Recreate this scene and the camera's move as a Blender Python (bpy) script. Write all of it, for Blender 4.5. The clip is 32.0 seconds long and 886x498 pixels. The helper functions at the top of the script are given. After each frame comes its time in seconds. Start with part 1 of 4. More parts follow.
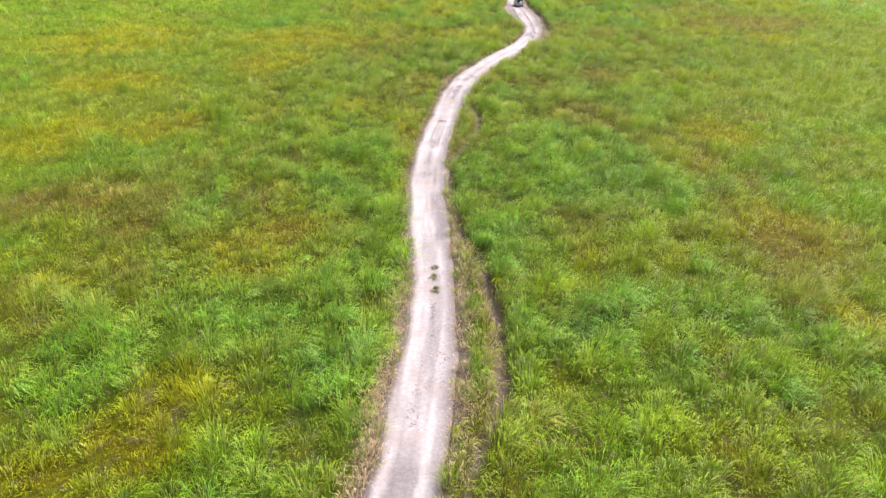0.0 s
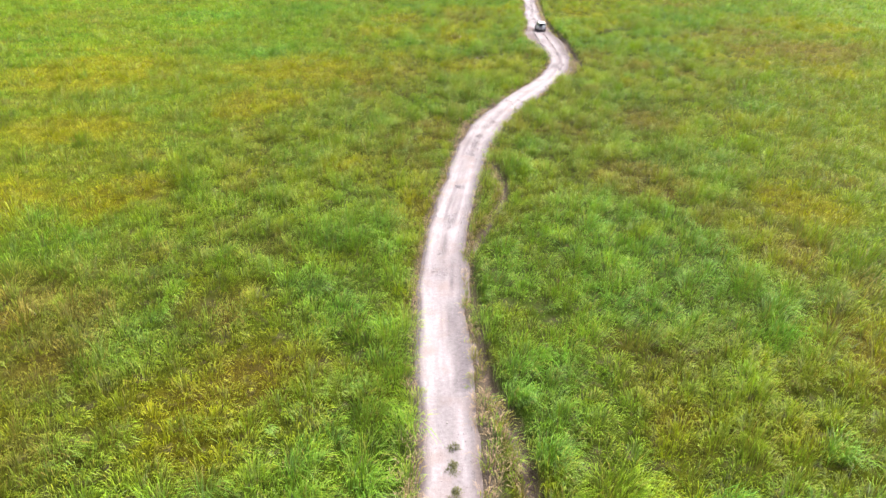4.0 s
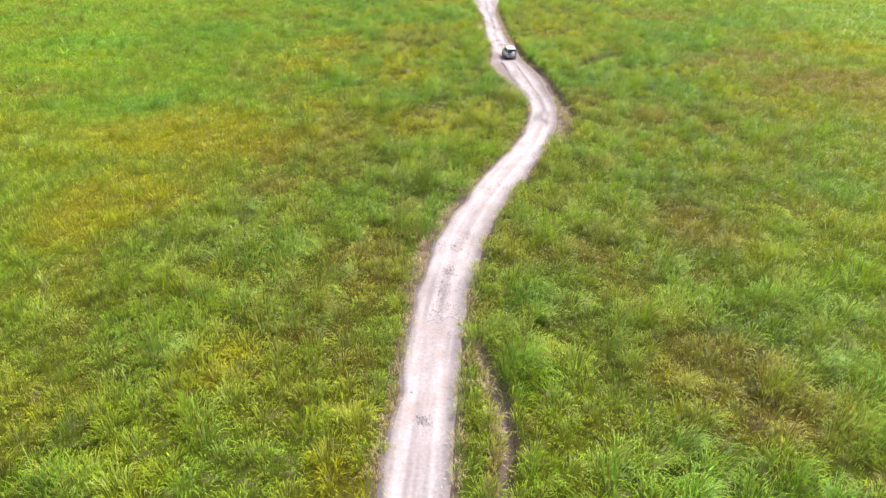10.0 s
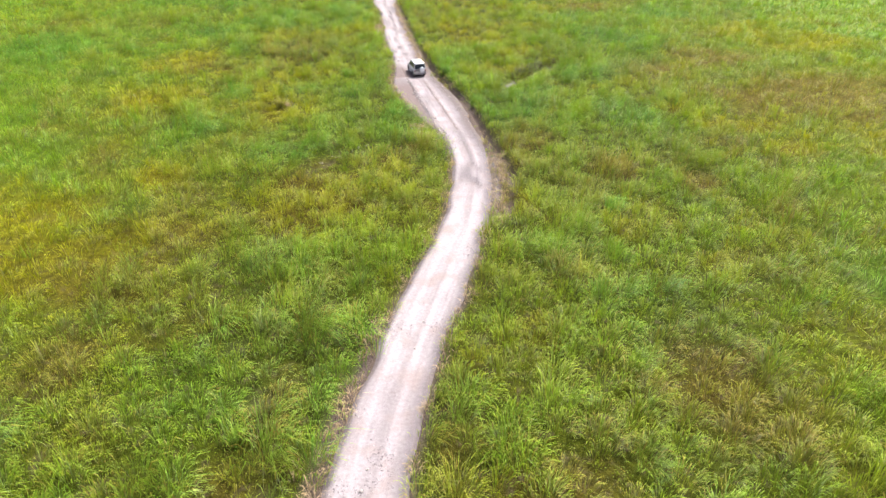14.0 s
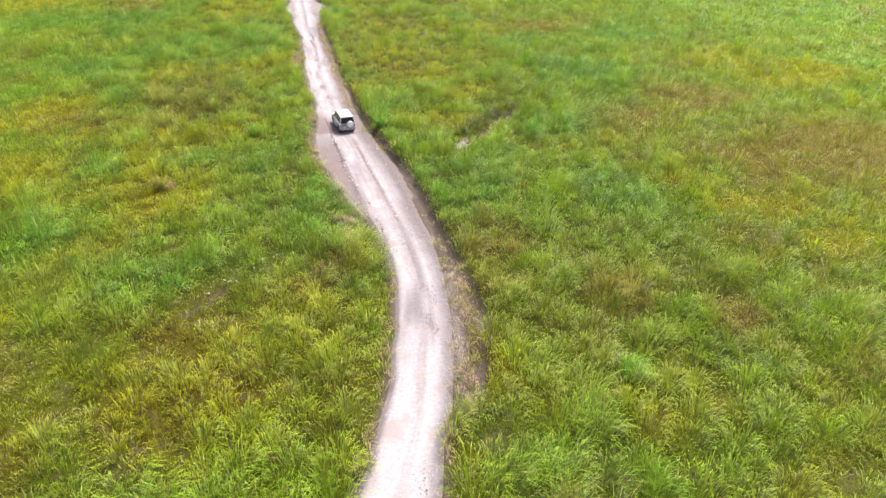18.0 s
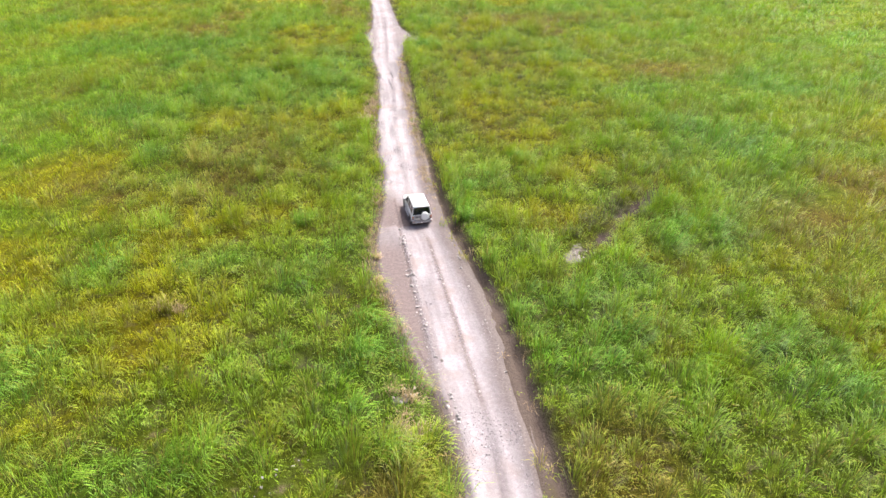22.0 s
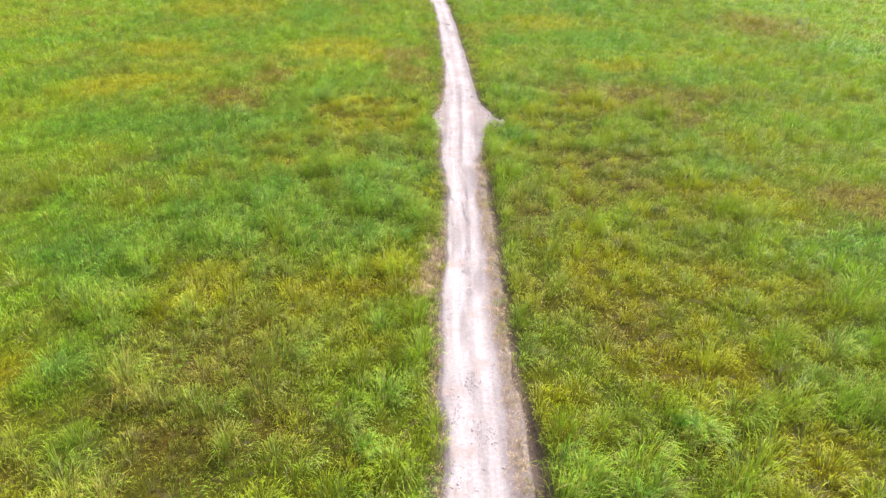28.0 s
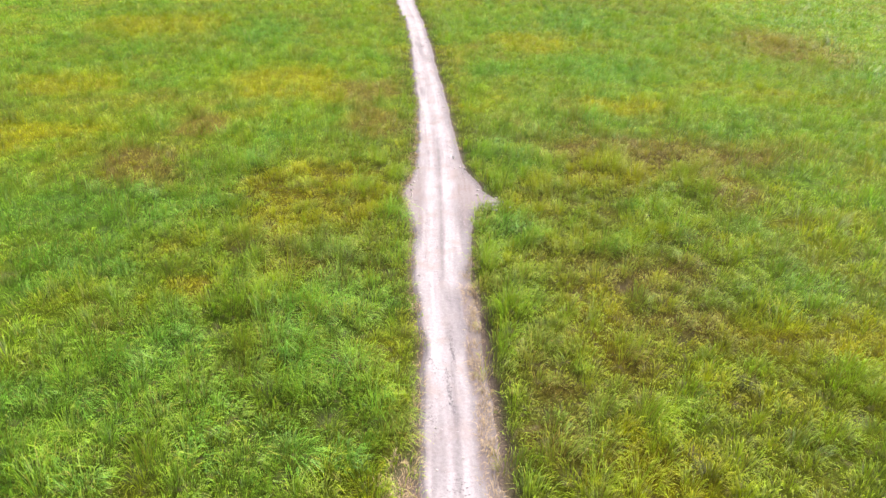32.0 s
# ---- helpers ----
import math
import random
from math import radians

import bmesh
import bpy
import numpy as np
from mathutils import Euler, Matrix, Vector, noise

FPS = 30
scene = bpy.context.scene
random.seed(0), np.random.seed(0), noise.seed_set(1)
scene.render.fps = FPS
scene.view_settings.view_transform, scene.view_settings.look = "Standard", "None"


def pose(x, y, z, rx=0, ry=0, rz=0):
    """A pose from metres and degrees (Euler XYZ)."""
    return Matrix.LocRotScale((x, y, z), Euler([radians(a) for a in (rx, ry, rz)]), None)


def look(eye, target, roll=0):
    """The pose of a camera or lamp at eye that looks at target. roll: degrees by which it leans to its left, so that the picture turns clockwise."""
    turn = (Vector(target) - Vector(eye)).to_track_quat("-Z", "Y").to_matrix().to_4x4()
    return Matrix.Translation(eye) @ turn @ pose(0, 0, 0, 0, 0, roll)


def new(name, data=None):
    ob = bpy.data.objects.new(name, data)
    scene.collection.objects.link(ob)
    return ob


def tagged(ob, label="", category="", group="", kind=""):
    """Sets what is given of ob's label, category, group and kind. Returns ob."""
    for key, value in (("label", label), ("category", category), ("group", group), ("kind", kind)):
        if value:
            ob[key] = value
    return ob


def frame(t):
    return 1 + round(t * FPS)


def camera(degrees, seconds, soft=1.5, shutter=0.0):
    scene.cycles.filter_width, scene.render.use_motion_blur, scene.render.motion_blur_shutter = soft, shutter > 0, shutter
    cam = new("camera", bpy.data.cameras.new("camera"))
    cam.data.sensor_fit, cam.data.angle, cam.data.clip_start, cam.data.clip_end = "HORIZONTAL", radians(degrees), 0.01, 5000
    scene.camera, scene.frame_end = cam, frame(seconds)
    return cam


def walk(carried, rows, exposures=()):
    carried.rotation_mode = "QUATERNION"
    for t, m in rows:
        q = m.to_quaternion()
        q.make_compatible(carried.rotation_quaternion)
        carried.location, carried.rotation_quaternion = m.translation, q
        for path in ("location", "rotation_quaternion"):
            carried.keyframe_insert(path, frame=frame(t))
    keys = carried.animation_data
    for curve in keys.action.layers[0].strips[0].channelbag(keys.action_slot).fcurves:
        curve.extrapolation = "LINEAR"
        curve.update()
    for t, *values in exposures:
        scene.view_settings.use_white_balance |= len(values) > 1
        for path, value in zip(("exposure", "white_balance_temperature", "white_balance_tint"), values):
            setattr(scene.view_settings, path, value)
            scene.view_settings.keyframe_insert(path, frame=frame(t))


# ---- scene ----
cam = camera(67.40, 32.0, soft=1.5)
PATH = [
    (0, look((0.00, 0.00, 24.18), (0.00, 43.91, 0.27), 0.30)),
    (0.5, look((0.05, 1.87, 24.23), (0.10, 45.79, 0.33), 0.28)),
    (1, look((-0.02, 3.71, 24.28), (0.03, 47.60, 0.33), 0.25)),
    (1.5, look((-0.09, 5.56, 24.32), (-0.16, 49.46, 0.39), 0.22)),
    (2, look((-0.17, 7.54, 24.34), (-0.41, 51.51, 0.54), 0.19)),
    (2.5, look((-0.28, 9.69, 24.34), (-0.72, 53.72, 0.67), 0.17)),
    (3, look((-0.41, 11.94, 24.35), (-1.03, 56.05, 0.81), 0.14)),
    (3.5, look((-0.55, 14.25, 24.37), (-1.31, 58.44, 1.00), 0.09)),
    (5.5, look((-1.10, 24.17, 24.33), (-1.90, 68.57, 1.35), 0.04)),
    (6, look((-1.16, 26.84, 24.28), (-1.63, 71.28, 1.38), 0.03)),
    (6.5, look((-1.17, 29.56, 24.25), (-1.10, 74.00, 1.34), 0.01)),
    (7, look((-1.19, 32.34, 24.24), (-0.48, 76.72, 1.23), -0.01)),
    (7.5, look((-1.17, 35.18, 24.25), (0.12, 79.54, 1.22), -0.03)),
    (8, look((-1.11, 37.98, 24.25), (0.69, 82.27, 1.13), -0.04)),
    (8.5, look((-1.07, 40.82, 24.25), (1.07, 85.02, 0.98), -0.07)),
    (9, look((-0.99, 43.68, 24.27), (1.37, 87.84, 0.94), -0.11)),
    (9.5, look((-0.88, 46.53, 24.32), (1.58, 90.62, 0.86), -0.14)),
    (10, look((-0.68, 49.29, 24.35), (1.90, 93.32, 0.81), -0.16)),
    (10.5, look((-0.56, 52.11, 24.33), (2.25, 96.06, 0.66), -0.16)),
    (11, look((-0.35, 55.24, 24.32), (2.94, 99.15, 0.63), -0.18)),
    (11.5, look((-0.03, 58.71, 24.34), (3.92, 102.56, 0.64), -0.22)),
    (12, look((0.43, 62.38, 24.40), (5.16, 106.09, 0.57), -0.31)),
    (12.5, look((1.02, 65.88, 24.46), (6.62, 109.29, 0.28), -0.43)),
    (13, look((1.59, 68.96, 24.53), (8.15, 111.98, -0.10), -0.55)),
    (13.5, look((2.10, 71.66, 24.60), (9.67, 114.21, -0.54), -0.67)),
    (14, look((2.71, 74.40, 24.70), (11.23, 116.75, -0.49), -0.82)),
    (14.5, look((3.39, 77.21, 24.82), (12.92, 119.33, -0.38), -1.01)),
    (16.5, look((5.29, 87.04, 25.46), (17.79, 128.08, -0.22), -0.16)),
    (17, look((5.98, 89.55, 25.40), (18.71, 130.55, -0.23), -0.14)),
    (17.5, look((6.67, 92.12, 25.35), (19.45, 133.13, -0.24), -0.12)),
    (18, look((7.33, 94.69, 25.31), (19.99, 135.72, -0.29), -0.10)),
    (18.5, look((7.91, 97.24, 25.30), (20.30, 138.30, -0.39), -0.07)),
    (19, look((8.49, 99.75, 25.34), (20.45, 140.89, -0.43), -0.06)),
    (19.5, look((9.02, 102.20, 25.40), (20.36, 143.49, -0.42), -0.09)),
    (20, look((9.62, 104.46, 25.44), (20.12, 145.96, -0.40), -0.16)),
    (20.5, look((10.18, 106.78, 25.46), (19.73, 148.55, -0.31), -0.26)),
    (21, look((10.60, 109.16, 25.46), (19.32, 151.23, -0.13), -0.33)),
    (21.5, look((10.90, 111.65, 25.43), (18.87, 153.96, 0.01), -0.34)),
    (22, look((11.19, 114.22, 25.41), (18.37, 156.80, 0.21), -0.32)),
    (22.5, look((11.45, 116.72, 25.40), (17.65, 159.57, 0.38), -0.29)),
    (23, look((11.72, 119.28, 25.42), (17.06, 162.37, 0.63), -0.25)),
    (23.5, look((11.91, 121.77, 25.45), (16.57, 165.04, 0.84), -0.20)),
    (24, look((12.08, 124.22, 25.49), (16.23, 167.61, 0.99), -0.15)),
    (24.5, look((12.23, 126.88, 25.52), (16.01, 170.45, 1.30), -0.12)),
    (25, look((12.38, 129.64, 25.53), (15.78, 173.31, 1.43), -0.13)),
    (25.5, look((12.55, 132.38, 25.53), (15.60, 176.11, 1.48), -0.16)),
    (27.5, look((13.44, 144.06, 25.54), (15.96, 187.94, 1.71), 0.01)),
    (28, look((13.61, 147.06, 25.65), (16.39, 190.89, 1.75), 0.09)),
    (28.5, look((13.80, 150.01, 25.73), (16.97, 193.79, 1.79), 0.14)),
    (29, look((14.03, 152.92, 25.79), (17.66, 196.64, 1.80), 0.18)),
    (29.5, look((14.27, 155.83, 25.83), (18.29, 199.48, 1.78), 0.20)),
    (30, look((14.52, 158.79, 25.87), (18.78, 202.39, 1.79), 0.24)),
    (30.5, look((14.71, 161.80, 25.93), (19.10, 205.37, 1.80), 0.27)),
    (31, look((14.90, 164.79, 26.00), (19.35, 208.31, 1.80), 0.29)),
    (31.5, look((15.15, 167.80, 26.10), (19.65, 211.28, 1.84), 0.30)),
    (32, look((15.45, 170.93, 26.23), (19.85, 214.44, 2.00), 0.31)),
]
EXPOSURE = 1.44
walk(cam, PATH, exposures=((0, EXPOSURE), (32, EXPOSURE)))

# ---- light: a hazy sun from ahead and the right of the road and a bright sky ----
SUN_WAY = Vector((-0.70, -0.55, -1.55)).normalized()
world = bpy.data.worlds.new("sky")
scene.world = world
world.use_nodes = True
wn = world.node_tree.nodes
sky = wn.new("ShaderNodeTexSky")
sky.sky_type, sky.sun_disc = "NISHITA", False
sky.sun_elevation = math.asin(-SUN_WAY.z)
sky.sun_rotation = math.atan2(-SUN_WAY.x, -SUN_WAY.y)
sky.dust_density, sky.air_density, sky.ozone_density, sky.altitude = 6.0, 0.6, 0.5, 50
world.node_tree.links.new(sky.outputs[0], wn["Background"].inputs[0])
wn["Background"].inputs[1].default_value = 0.12
sun_data = bpy.data.lights.new("sun", "SUN")
sun_data.energy, sun_data.angle, sun_data.color = 2.9, radians(10), (1.0, 0.97, 0.94)
sun = new("sun", sun_data)
sun.rotation_euler = SUN_WAY.to_track_quat("-Z", "Y").to_euler()


# ---- materials ----
class Nodes:
    """A small wrapper to write node materials in few lines."""

    def __init__(self, name, rough=0.8, metal=0.0, spec=0.3):
        self.mat = bpy.data.materials.new(name)
        self.mat.use_nodes = True
        self.tree = self.mat.node_tree
        self.bsdf = self.tree.nodes["Principled BSDF"]
        self.bsdf.inputs["Roughness"].default_value = rough
        self.bsdf.inputs["Metallic"].default_value = metal
        self.bsdf.inputs["Specular IOR Level"].default_value = spec

    def put(self, socket, value):
        if hasattr(value, "is_output"):
            self.tree.links.new(value, socket)
        elif isinstance(value, (tuple, list)) and len(value) == 3 and socket.type == "RGBA":
            socket.default_value = (*value, 1)
        else:
            socket.default_value = value

    def where(self):
        return self.tree.nodes.new("ShaderNodeNewGeometry").outputs["Position"]

    def local(self):
        return self.tree.nodes.new("ShaderNodeTexCoord").outputs["Object"]

    def noise(self, scale, detail=3, where=None, rough=0.55):
        n = self.tree.nodes.new("ShaderNodeTexNoise")
        n.inputs["Scale"].default_value, n.inputs["Detail"].default_value = scale, detail
        n.inputs["Roughness"].default_value = rough
        self.tree.links.new(where or self.where(), n.inputs["Vector"])
        return n.outputs["Fac"]

    def attr(self, name, out="Fac"):
        n = self.tree.nodes.new("ShaderNodeAttribute")
        n.attribute_name = name
        return n.outputs[out]

    def ramp(self, fac, a, b):
        n = self.tree.nodes.new("ShaderNodeMapRange")
        n.inputs["From Min"].default_value, n.inputs["From Max"].default_value = a, b
        self.put(n.inputs["Value"], fac)
        return n.outputs["Result"]

    def math(self, op, a, b=0.0):
        n = self.tree.nodes.new("ShaderNodeMath")
        n.operation = op
        self.put(n.inputs[0], a), self.put(n.inputs[1], b)
        return n.outputs[0]

    def mix(self, fac, a, b, kind="MIX"):
        n = self.tree.nodes.new("ShaderNodeMix")
        n.data_type, n.blend_type = "RGBA", kind
        self.put(n.inputs["Factor"], fac)
        self.put(n.inputs[6], a)
        self.put(n.inputs[7], b)
        return n.outputs[2]

    def colour(self, value):
        self.put(self.bsdf.inputs["Base Color"], value)
        return self

    def bump(self, height, strength=0.5, distance=0.02):
        n = self.tree.nodes.new("ShaderNodeBump")
        n.inputs["Strength"].default_value, n.inputs["Distance"].default_value = strength, distance
        self.put(n.inputs["Height"], height)
        self.tree.links.new(n.outputs[0], self.bsdf.inputs["Normal"])
        return self


GREEN, LUSH = (0.174, 0.314, 0.009), (0.118, 0.284, 0.023)
YELLOW, BROWN = (0.306, 0.312, 0.002), (0.226, 0.188, 0.028)


def plant_colour(n, tone):
    """Green, with the yellow, lush and brown growth that each plant carries, and a tone: the plant's own, with light
    and shade painted into it.
    """
    growth = n.tree.nodes.new("ShaderNodeSeparateXYZ")
    n.tree.links.new(n.attr("growth", "Vector"), growth.inputs[0])
    c = n.mix(growth.outputs[0], GREEN, YELLOW)
    c = n.mix(growth.outputs[1], c, LUSH)
    c = n.mix(growth.outputs[2], c, BROWN)
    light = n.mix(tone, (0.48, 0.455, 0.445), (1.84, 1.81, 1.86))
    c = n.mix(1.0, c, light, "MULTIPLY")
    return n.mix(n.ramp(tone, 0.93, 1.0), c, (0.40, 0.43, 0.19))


def leafy(name, colour_of, through_leaf=0.42):
    """A leaf: diffuse with a little gloss, part of the light passes through it; its normal leans up and out, as the form of its clump does."""
    n = Nodes(name, rough=0.45, spec=0.23)
    c = colour_of(n)
    n.colour(c)
    geo = n.tree.nodes.new("ShaderNodeNewGeometry")
    add = n.tree.nodes.new("ShaderNodeVectorMath")
    add.operation = "ADD"
    n.tree.links.new(geo.outputs["Normal"], add.inputs[0])
    add.inputs[1].default_value = (0, 0, 1.9)
    form = n.tree.nodes.new("ShaderNodeVectorMath")
    form.operation = "ADD"
    n.tree.links.new(add.outputs[0], form.inputs[0])
    n.tree.links.new(n.attr("form", "Vector"), form.inputs[1])
    unit = n.tree.nodes.new("ShaderNodeVectorMath")
    unit.operation = "NORMALIZE"
    n.tree.links.new(form.outputs[0], unit.inputs[0])
    n.tree.links.new(unit.outputs[0], n.bsdf.inputs["Normal"])
    back = n.tree.nodes.new("ShaderNodeBsdfTranslucent")
    n.put(back.inputs["Color"], c)
    mix = n.tree.nodes.new("ShaderNodeMixShader")
    mix.inputs[0].default_value = through_leaf
    n.tree.links.new(n.bsdf.outputs[0], mix.inputs[1])
    n.tree.links.new(back.outputs[0], mix.inputs[2])
    n.tree.links.new(mix.outputs[0], n.tree.nodes["Material Output"].inputs["Surface"])
    return n.mat


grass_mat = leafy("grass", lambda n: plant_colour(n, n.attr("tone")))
straw_mat = leafy("straw", lambda n: n.mix(n.attr("tone"), (0.22, 0.15, 0.065), (0.52, 0.385, 0.215)), 0.15)
weed_mat = leafy("weed", lambda n: n.mix(n.attr("tone"), (0.05, 0.06, 0.012), (0.13, 0.13, 0.03)), 0.2)


def ground_material():
    n = Nodes("grassy_soil", rough=0.95, spec=0.1)
    # turf far below its leaf colour near the road: shade between tufts painted in
    turf = n.mix(1.0, plant_colour(n, n.math("MULTIPLY", n.ramp(n.noise(3.0, 5), 0.3, 0.75), 0.85)), n.mix(n.attr("lighter_turf"), (0.20, 0.175, 0.155), (0.38, 0.395, 0.33)), "MULTIPLY")
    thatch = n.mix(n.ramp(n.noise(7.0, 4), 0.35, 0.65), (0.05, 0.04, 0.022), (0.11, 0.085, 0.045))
    c = n.mix(n.math("MULTIPLY", n.ramp(n.noise(1.3, 4), 0.56, 0.8), n.math("SUBTRACT", 1.0, n.attr("lighter_turf"))), turf, thatch)
    soil = n.mix(n.noise(5.0, 5), (0.042, 0.032, 0.027), (0.122, 0.092, 0.078))
    c = n.mix(n.attr("bare"), c, soil)
    # washed soil darkened further: the gully's own shade is painted into its brown
    shaded_wash = n.mix(n.noise(4.0, 5), (0.022, 0.016, 0.013), (0.085, 0.064, 0.055))
    c = n.mix(n.ramp(n.math("ADD", n.attr("channel"), n.math("MULTIPLY", n.noise(2.5, 4), 0.5)), 0.50, 0.68), c, shaded_wash)
    pale = n.mix(n.noise(6.0, 4), (0.10, 0.082, 0.075), (0.20, 0.175, 0.162))
    n.colour(n.mix(n.ramp(n.math("ADD", n.attr("pale"), n.math("MULTIPLY", n.noise(3.2, 5), 0.9)), 0.78, 0.98), c, pale))
    return n.bump(n.noise(9.0, 5), 0.9, 0.12).mat


def road_material():
    n = Nodes("dusty_gravel_road", rough=0.92, spec=0.15)
    fine, mid, big = n.noise(38.0, 4), n.noise(4.5, 5), n.noise(0.55, 3)
    dust = n.mix(n.ramp(mid, 0.3, 0.7), (0.165, 0.143, 0.149), (0.220, 0.194, 0.202))
    packed = n.mix(n.ramp(mid, 0.3, 0.7), (0.262, 0.235, 0.243), (0.333, 0.305, 0.314))
    c = n.mix(n.attr("track"), dust, packed)
    c = n.mix(n.math("MULTIPLY", n.ramp(big, 0.50, 0.68), 0.7), c, (0.236, 0.186, 0.176))
    mud = n.mix(n.ramp(mid, 0.25, 0.75), (0.116, 0.089, 0.085), (0.182, 0.144, 0.138))
    c = n.mix(n.attr("mud"), c, mud)
    c = n.mix(n.attr("grey"), c, n.mix(n.ramp(mid, 0.3, 0.7), (0.120, 0.104, 0.110), (0.168, 0.148, 0.155)))
    # crumbled edge soil; on the right it also carries painted grass shade
    crumbled = n.mix(n.ramp(n.noise(8.0, 4), 0.3, 0.7), (0.085, 0.068, 0.062), (0.170, 0.142, 0.135))
    c = n.mix(n.attr("rim"), c, crumbled)
    grit = n.mix(n.ramp(fine, 0.30, 0.72), (0.80, 0.795, 0.795), (1.12, 1.12, 1.12))
    n.colour(n.mix(1.0, c, grit, "MULTIPLY"))
    return n.bump(n.math("ADD", n.noise(26.0, 5), n.math("MULTIPLY", mid, 1.5)), 0.4, 0.04).mat


def stone_material(name, dark, light):
    n = Nodes(name, rough=0.9, spec=0.2)
    info = n.tree.nodes.new("ShaderNodeObjectInfo").outputs["Random"]
    c = n.mix(n.ramp(n.noise(9.0, 4, n.local()), 0.3, 0.7), dark, light)
    n.colour(n.mix(1.0, c, n.mix(info, (0.7, 0.7, 0.7), (1.2, 1.18, 1.15)), "MULTIPLY"))
    return n.bump(n.noise(22.0, 4, n.local()), 0.6, 0.03).mat


def gravel_material():
    n = Nodes("loose_gravel", rough=0.9, spec=0.2)
    each = n.tree.nodes.new("ShaderNodeNewGeometry").outputs["Random Per Island"]
    n.colour(n.mix(n.ramp(each, 0.25, 0.95), (0.175, 0.155, 0.160), (0.33, 0.30, 0.31)))
    return n.mat


ground_mat, road_mat, gravel_mat = ground_material(), road_material(), gravel_material()
stone_mat = stone_material("limestone", (0.27, 0.24, 0.235), (0.40, 0.37, 0.36))


def plain(name, colour, rough=0.5, metal=0.0, dirt=(0.42, 0.36, 0.32), amount=0.25, spec=0.4, scale=3.0):
    """Paint, plastic or metal, with a film of road dust in patches."""
    n = Nodes(name, rough, metal, spec)
    film = n.math("MULTIPLY", n.ramp(n.noise(scale, 5, n.local()), 0.40, 0.72), amount)
    n.colour(n.mix(film, colour, dirt))
    n.put(n.bsdf.inputs["Roughness"], n.math("ADD", n.math("MULTIPLY", film, 0.5), rough))
    return n.mat


white_paint = plain("white_paint", (0.80, 0.80, 0.79), 0.22, amount=0.22, spec=0.5)
silver_paint = plain("silver_paint", (0.27, 0.265, 0.27), 0.35, 0.3, amount=0.65)
black_plastic = plain("black_plastic", (0.025, 0.025, 0.027), 0.55, amount=0.25)
rubber = plain("rubber", (0.022, 0.021, 0.020), 0.85, amount=0.6, spec=0.2)
alloy = plain("alloy", (0.55, 0.55, 0.56), 0.35, 0.8, amount=0.4)
chrome = plain("chrome", (0.75, 0.75, 0.76), 0.18, 1.0, amount=0.25)
red_lens = plain("red_lens", (0.14, 0.012, 0.012), 0.2, amount=0.6)
clear_lens = plain("clear_lens", (0.75, 0.75, 0.75), 0.1, amount=0.15)
amber_lens = plain("amber_lens", (0.6, 0.2, 0.02), 0.15, amount=0.2)
plate_mat = plain("plate", (0.60, 0.58, 0.50), 0.4, amount=0.4)
cloth = plain("seat_cloth", (0.10, 0.10, 0.11), 0.9, amount=0.1)
tinted = Nodes("tinted_glass", 0.03, 0.0, 0.5)
tinted.colour((0.10, 0.12, 0.12))
tinted.bsdf.inputs["Transmission Weight"].default_value = 0.85
glass_mat = tinted.mat


# ---- the plan: the road's two edges every 5 m from y = 20 m on ----
LEFT = [
    -3.39, -2.98, -2.7, -2.19, -2.04, -2.34, -2.79, -3.09, -3.1, -2.89, -2.44, -1.84, -1.23,
    -0.55, 0.2, 1.32, 2.95, 4.97, 7.13, 9.41, 11.93, 13.8, 15.15, 15.92, 15.61, 14.65,
    13.88, 13.54, 13.76, 14.55, 15.24, 15.44, 15.57, 15.85, 16.38, 16.99, 17.39, 17.73, 17.71,
    17.73, 18.05, 17.95, 18.05, 19.05, 19.60, 19.99, 20.36, 20.64, 20.87, 21.05, 21.17, 21.29,
    21.44, 21.61, 21.8, 21.94, 22.0, 22.09, 22.18, 22.26, 22.12, 21.8, 21.63, 21.48, 21.33,
]
RIGHT = [
    -0.3, 0.29, 0.63, 0.79, 0.71, 0.54, 0.24, -0.01, -0.12, 0.13, 0.64, 1.24, 1.84,
    2.64, 3.62, 4.95, 6.55, 8.62, 11.03, 13.35, 15.44, 17.07, 18.32, 19.11, 19.49, 19.83,
    19.71, 19.46, 19.12, 18.99, 19.09, 19.34, 19.55, 19.73, 20.19, 20.56, 20.79, 21.07, 21.45,
    21.89, 22.60, 23.75, 24.95, 24.15, 23.95, 24.27, 24.33, 24.47, 24.63, 24.78, 24.88, 24.96,
    25.07, 25.19, 25.33, 25.43, 25.49, 25.56, 25.63, 25.69, 25.65, 25.53, 25.49, 25.45, 25.41,
]
STEP, FIRST = 5.0, 20.0


def curve(values, y):
    """A smooth line through values at even steps along the road, straight on past its ends."""
    v = np.array([2 * values[0] - values[1], *values, 2 * values[-1] - values[-2]])
    s = np.clip((np.asarray(y, float) - FIRST) / STEP, 0, len(values) - 1 - 1e-6)
    i = s.astype(int)
    t = s - i
    a, b, c, d = v[i], v[i + 1], v[i + 2], v[i + 3]
    out = b + 0.5 * t * (c - a + t * (2 * a - 5 * b + 4 * c - d + t * (3 * (b - c) + d - a)))
    return out + np.minimum(np.asarray(y) - FIRST, 0) * 0.075


def lattice(ix, iy, seed):
    h = (ix.astype(np.int64) * 374761393 + iy.astype(np.int64) * 668265263 + seed * 1442695041) & 0xFFFFFFFF
    h = ((h ^ (h >> 13)) * 1274126177) & 0xFFFFFFFF
    return ((h ^ (h >> 16)) & 0xFFFF) / 65535.0


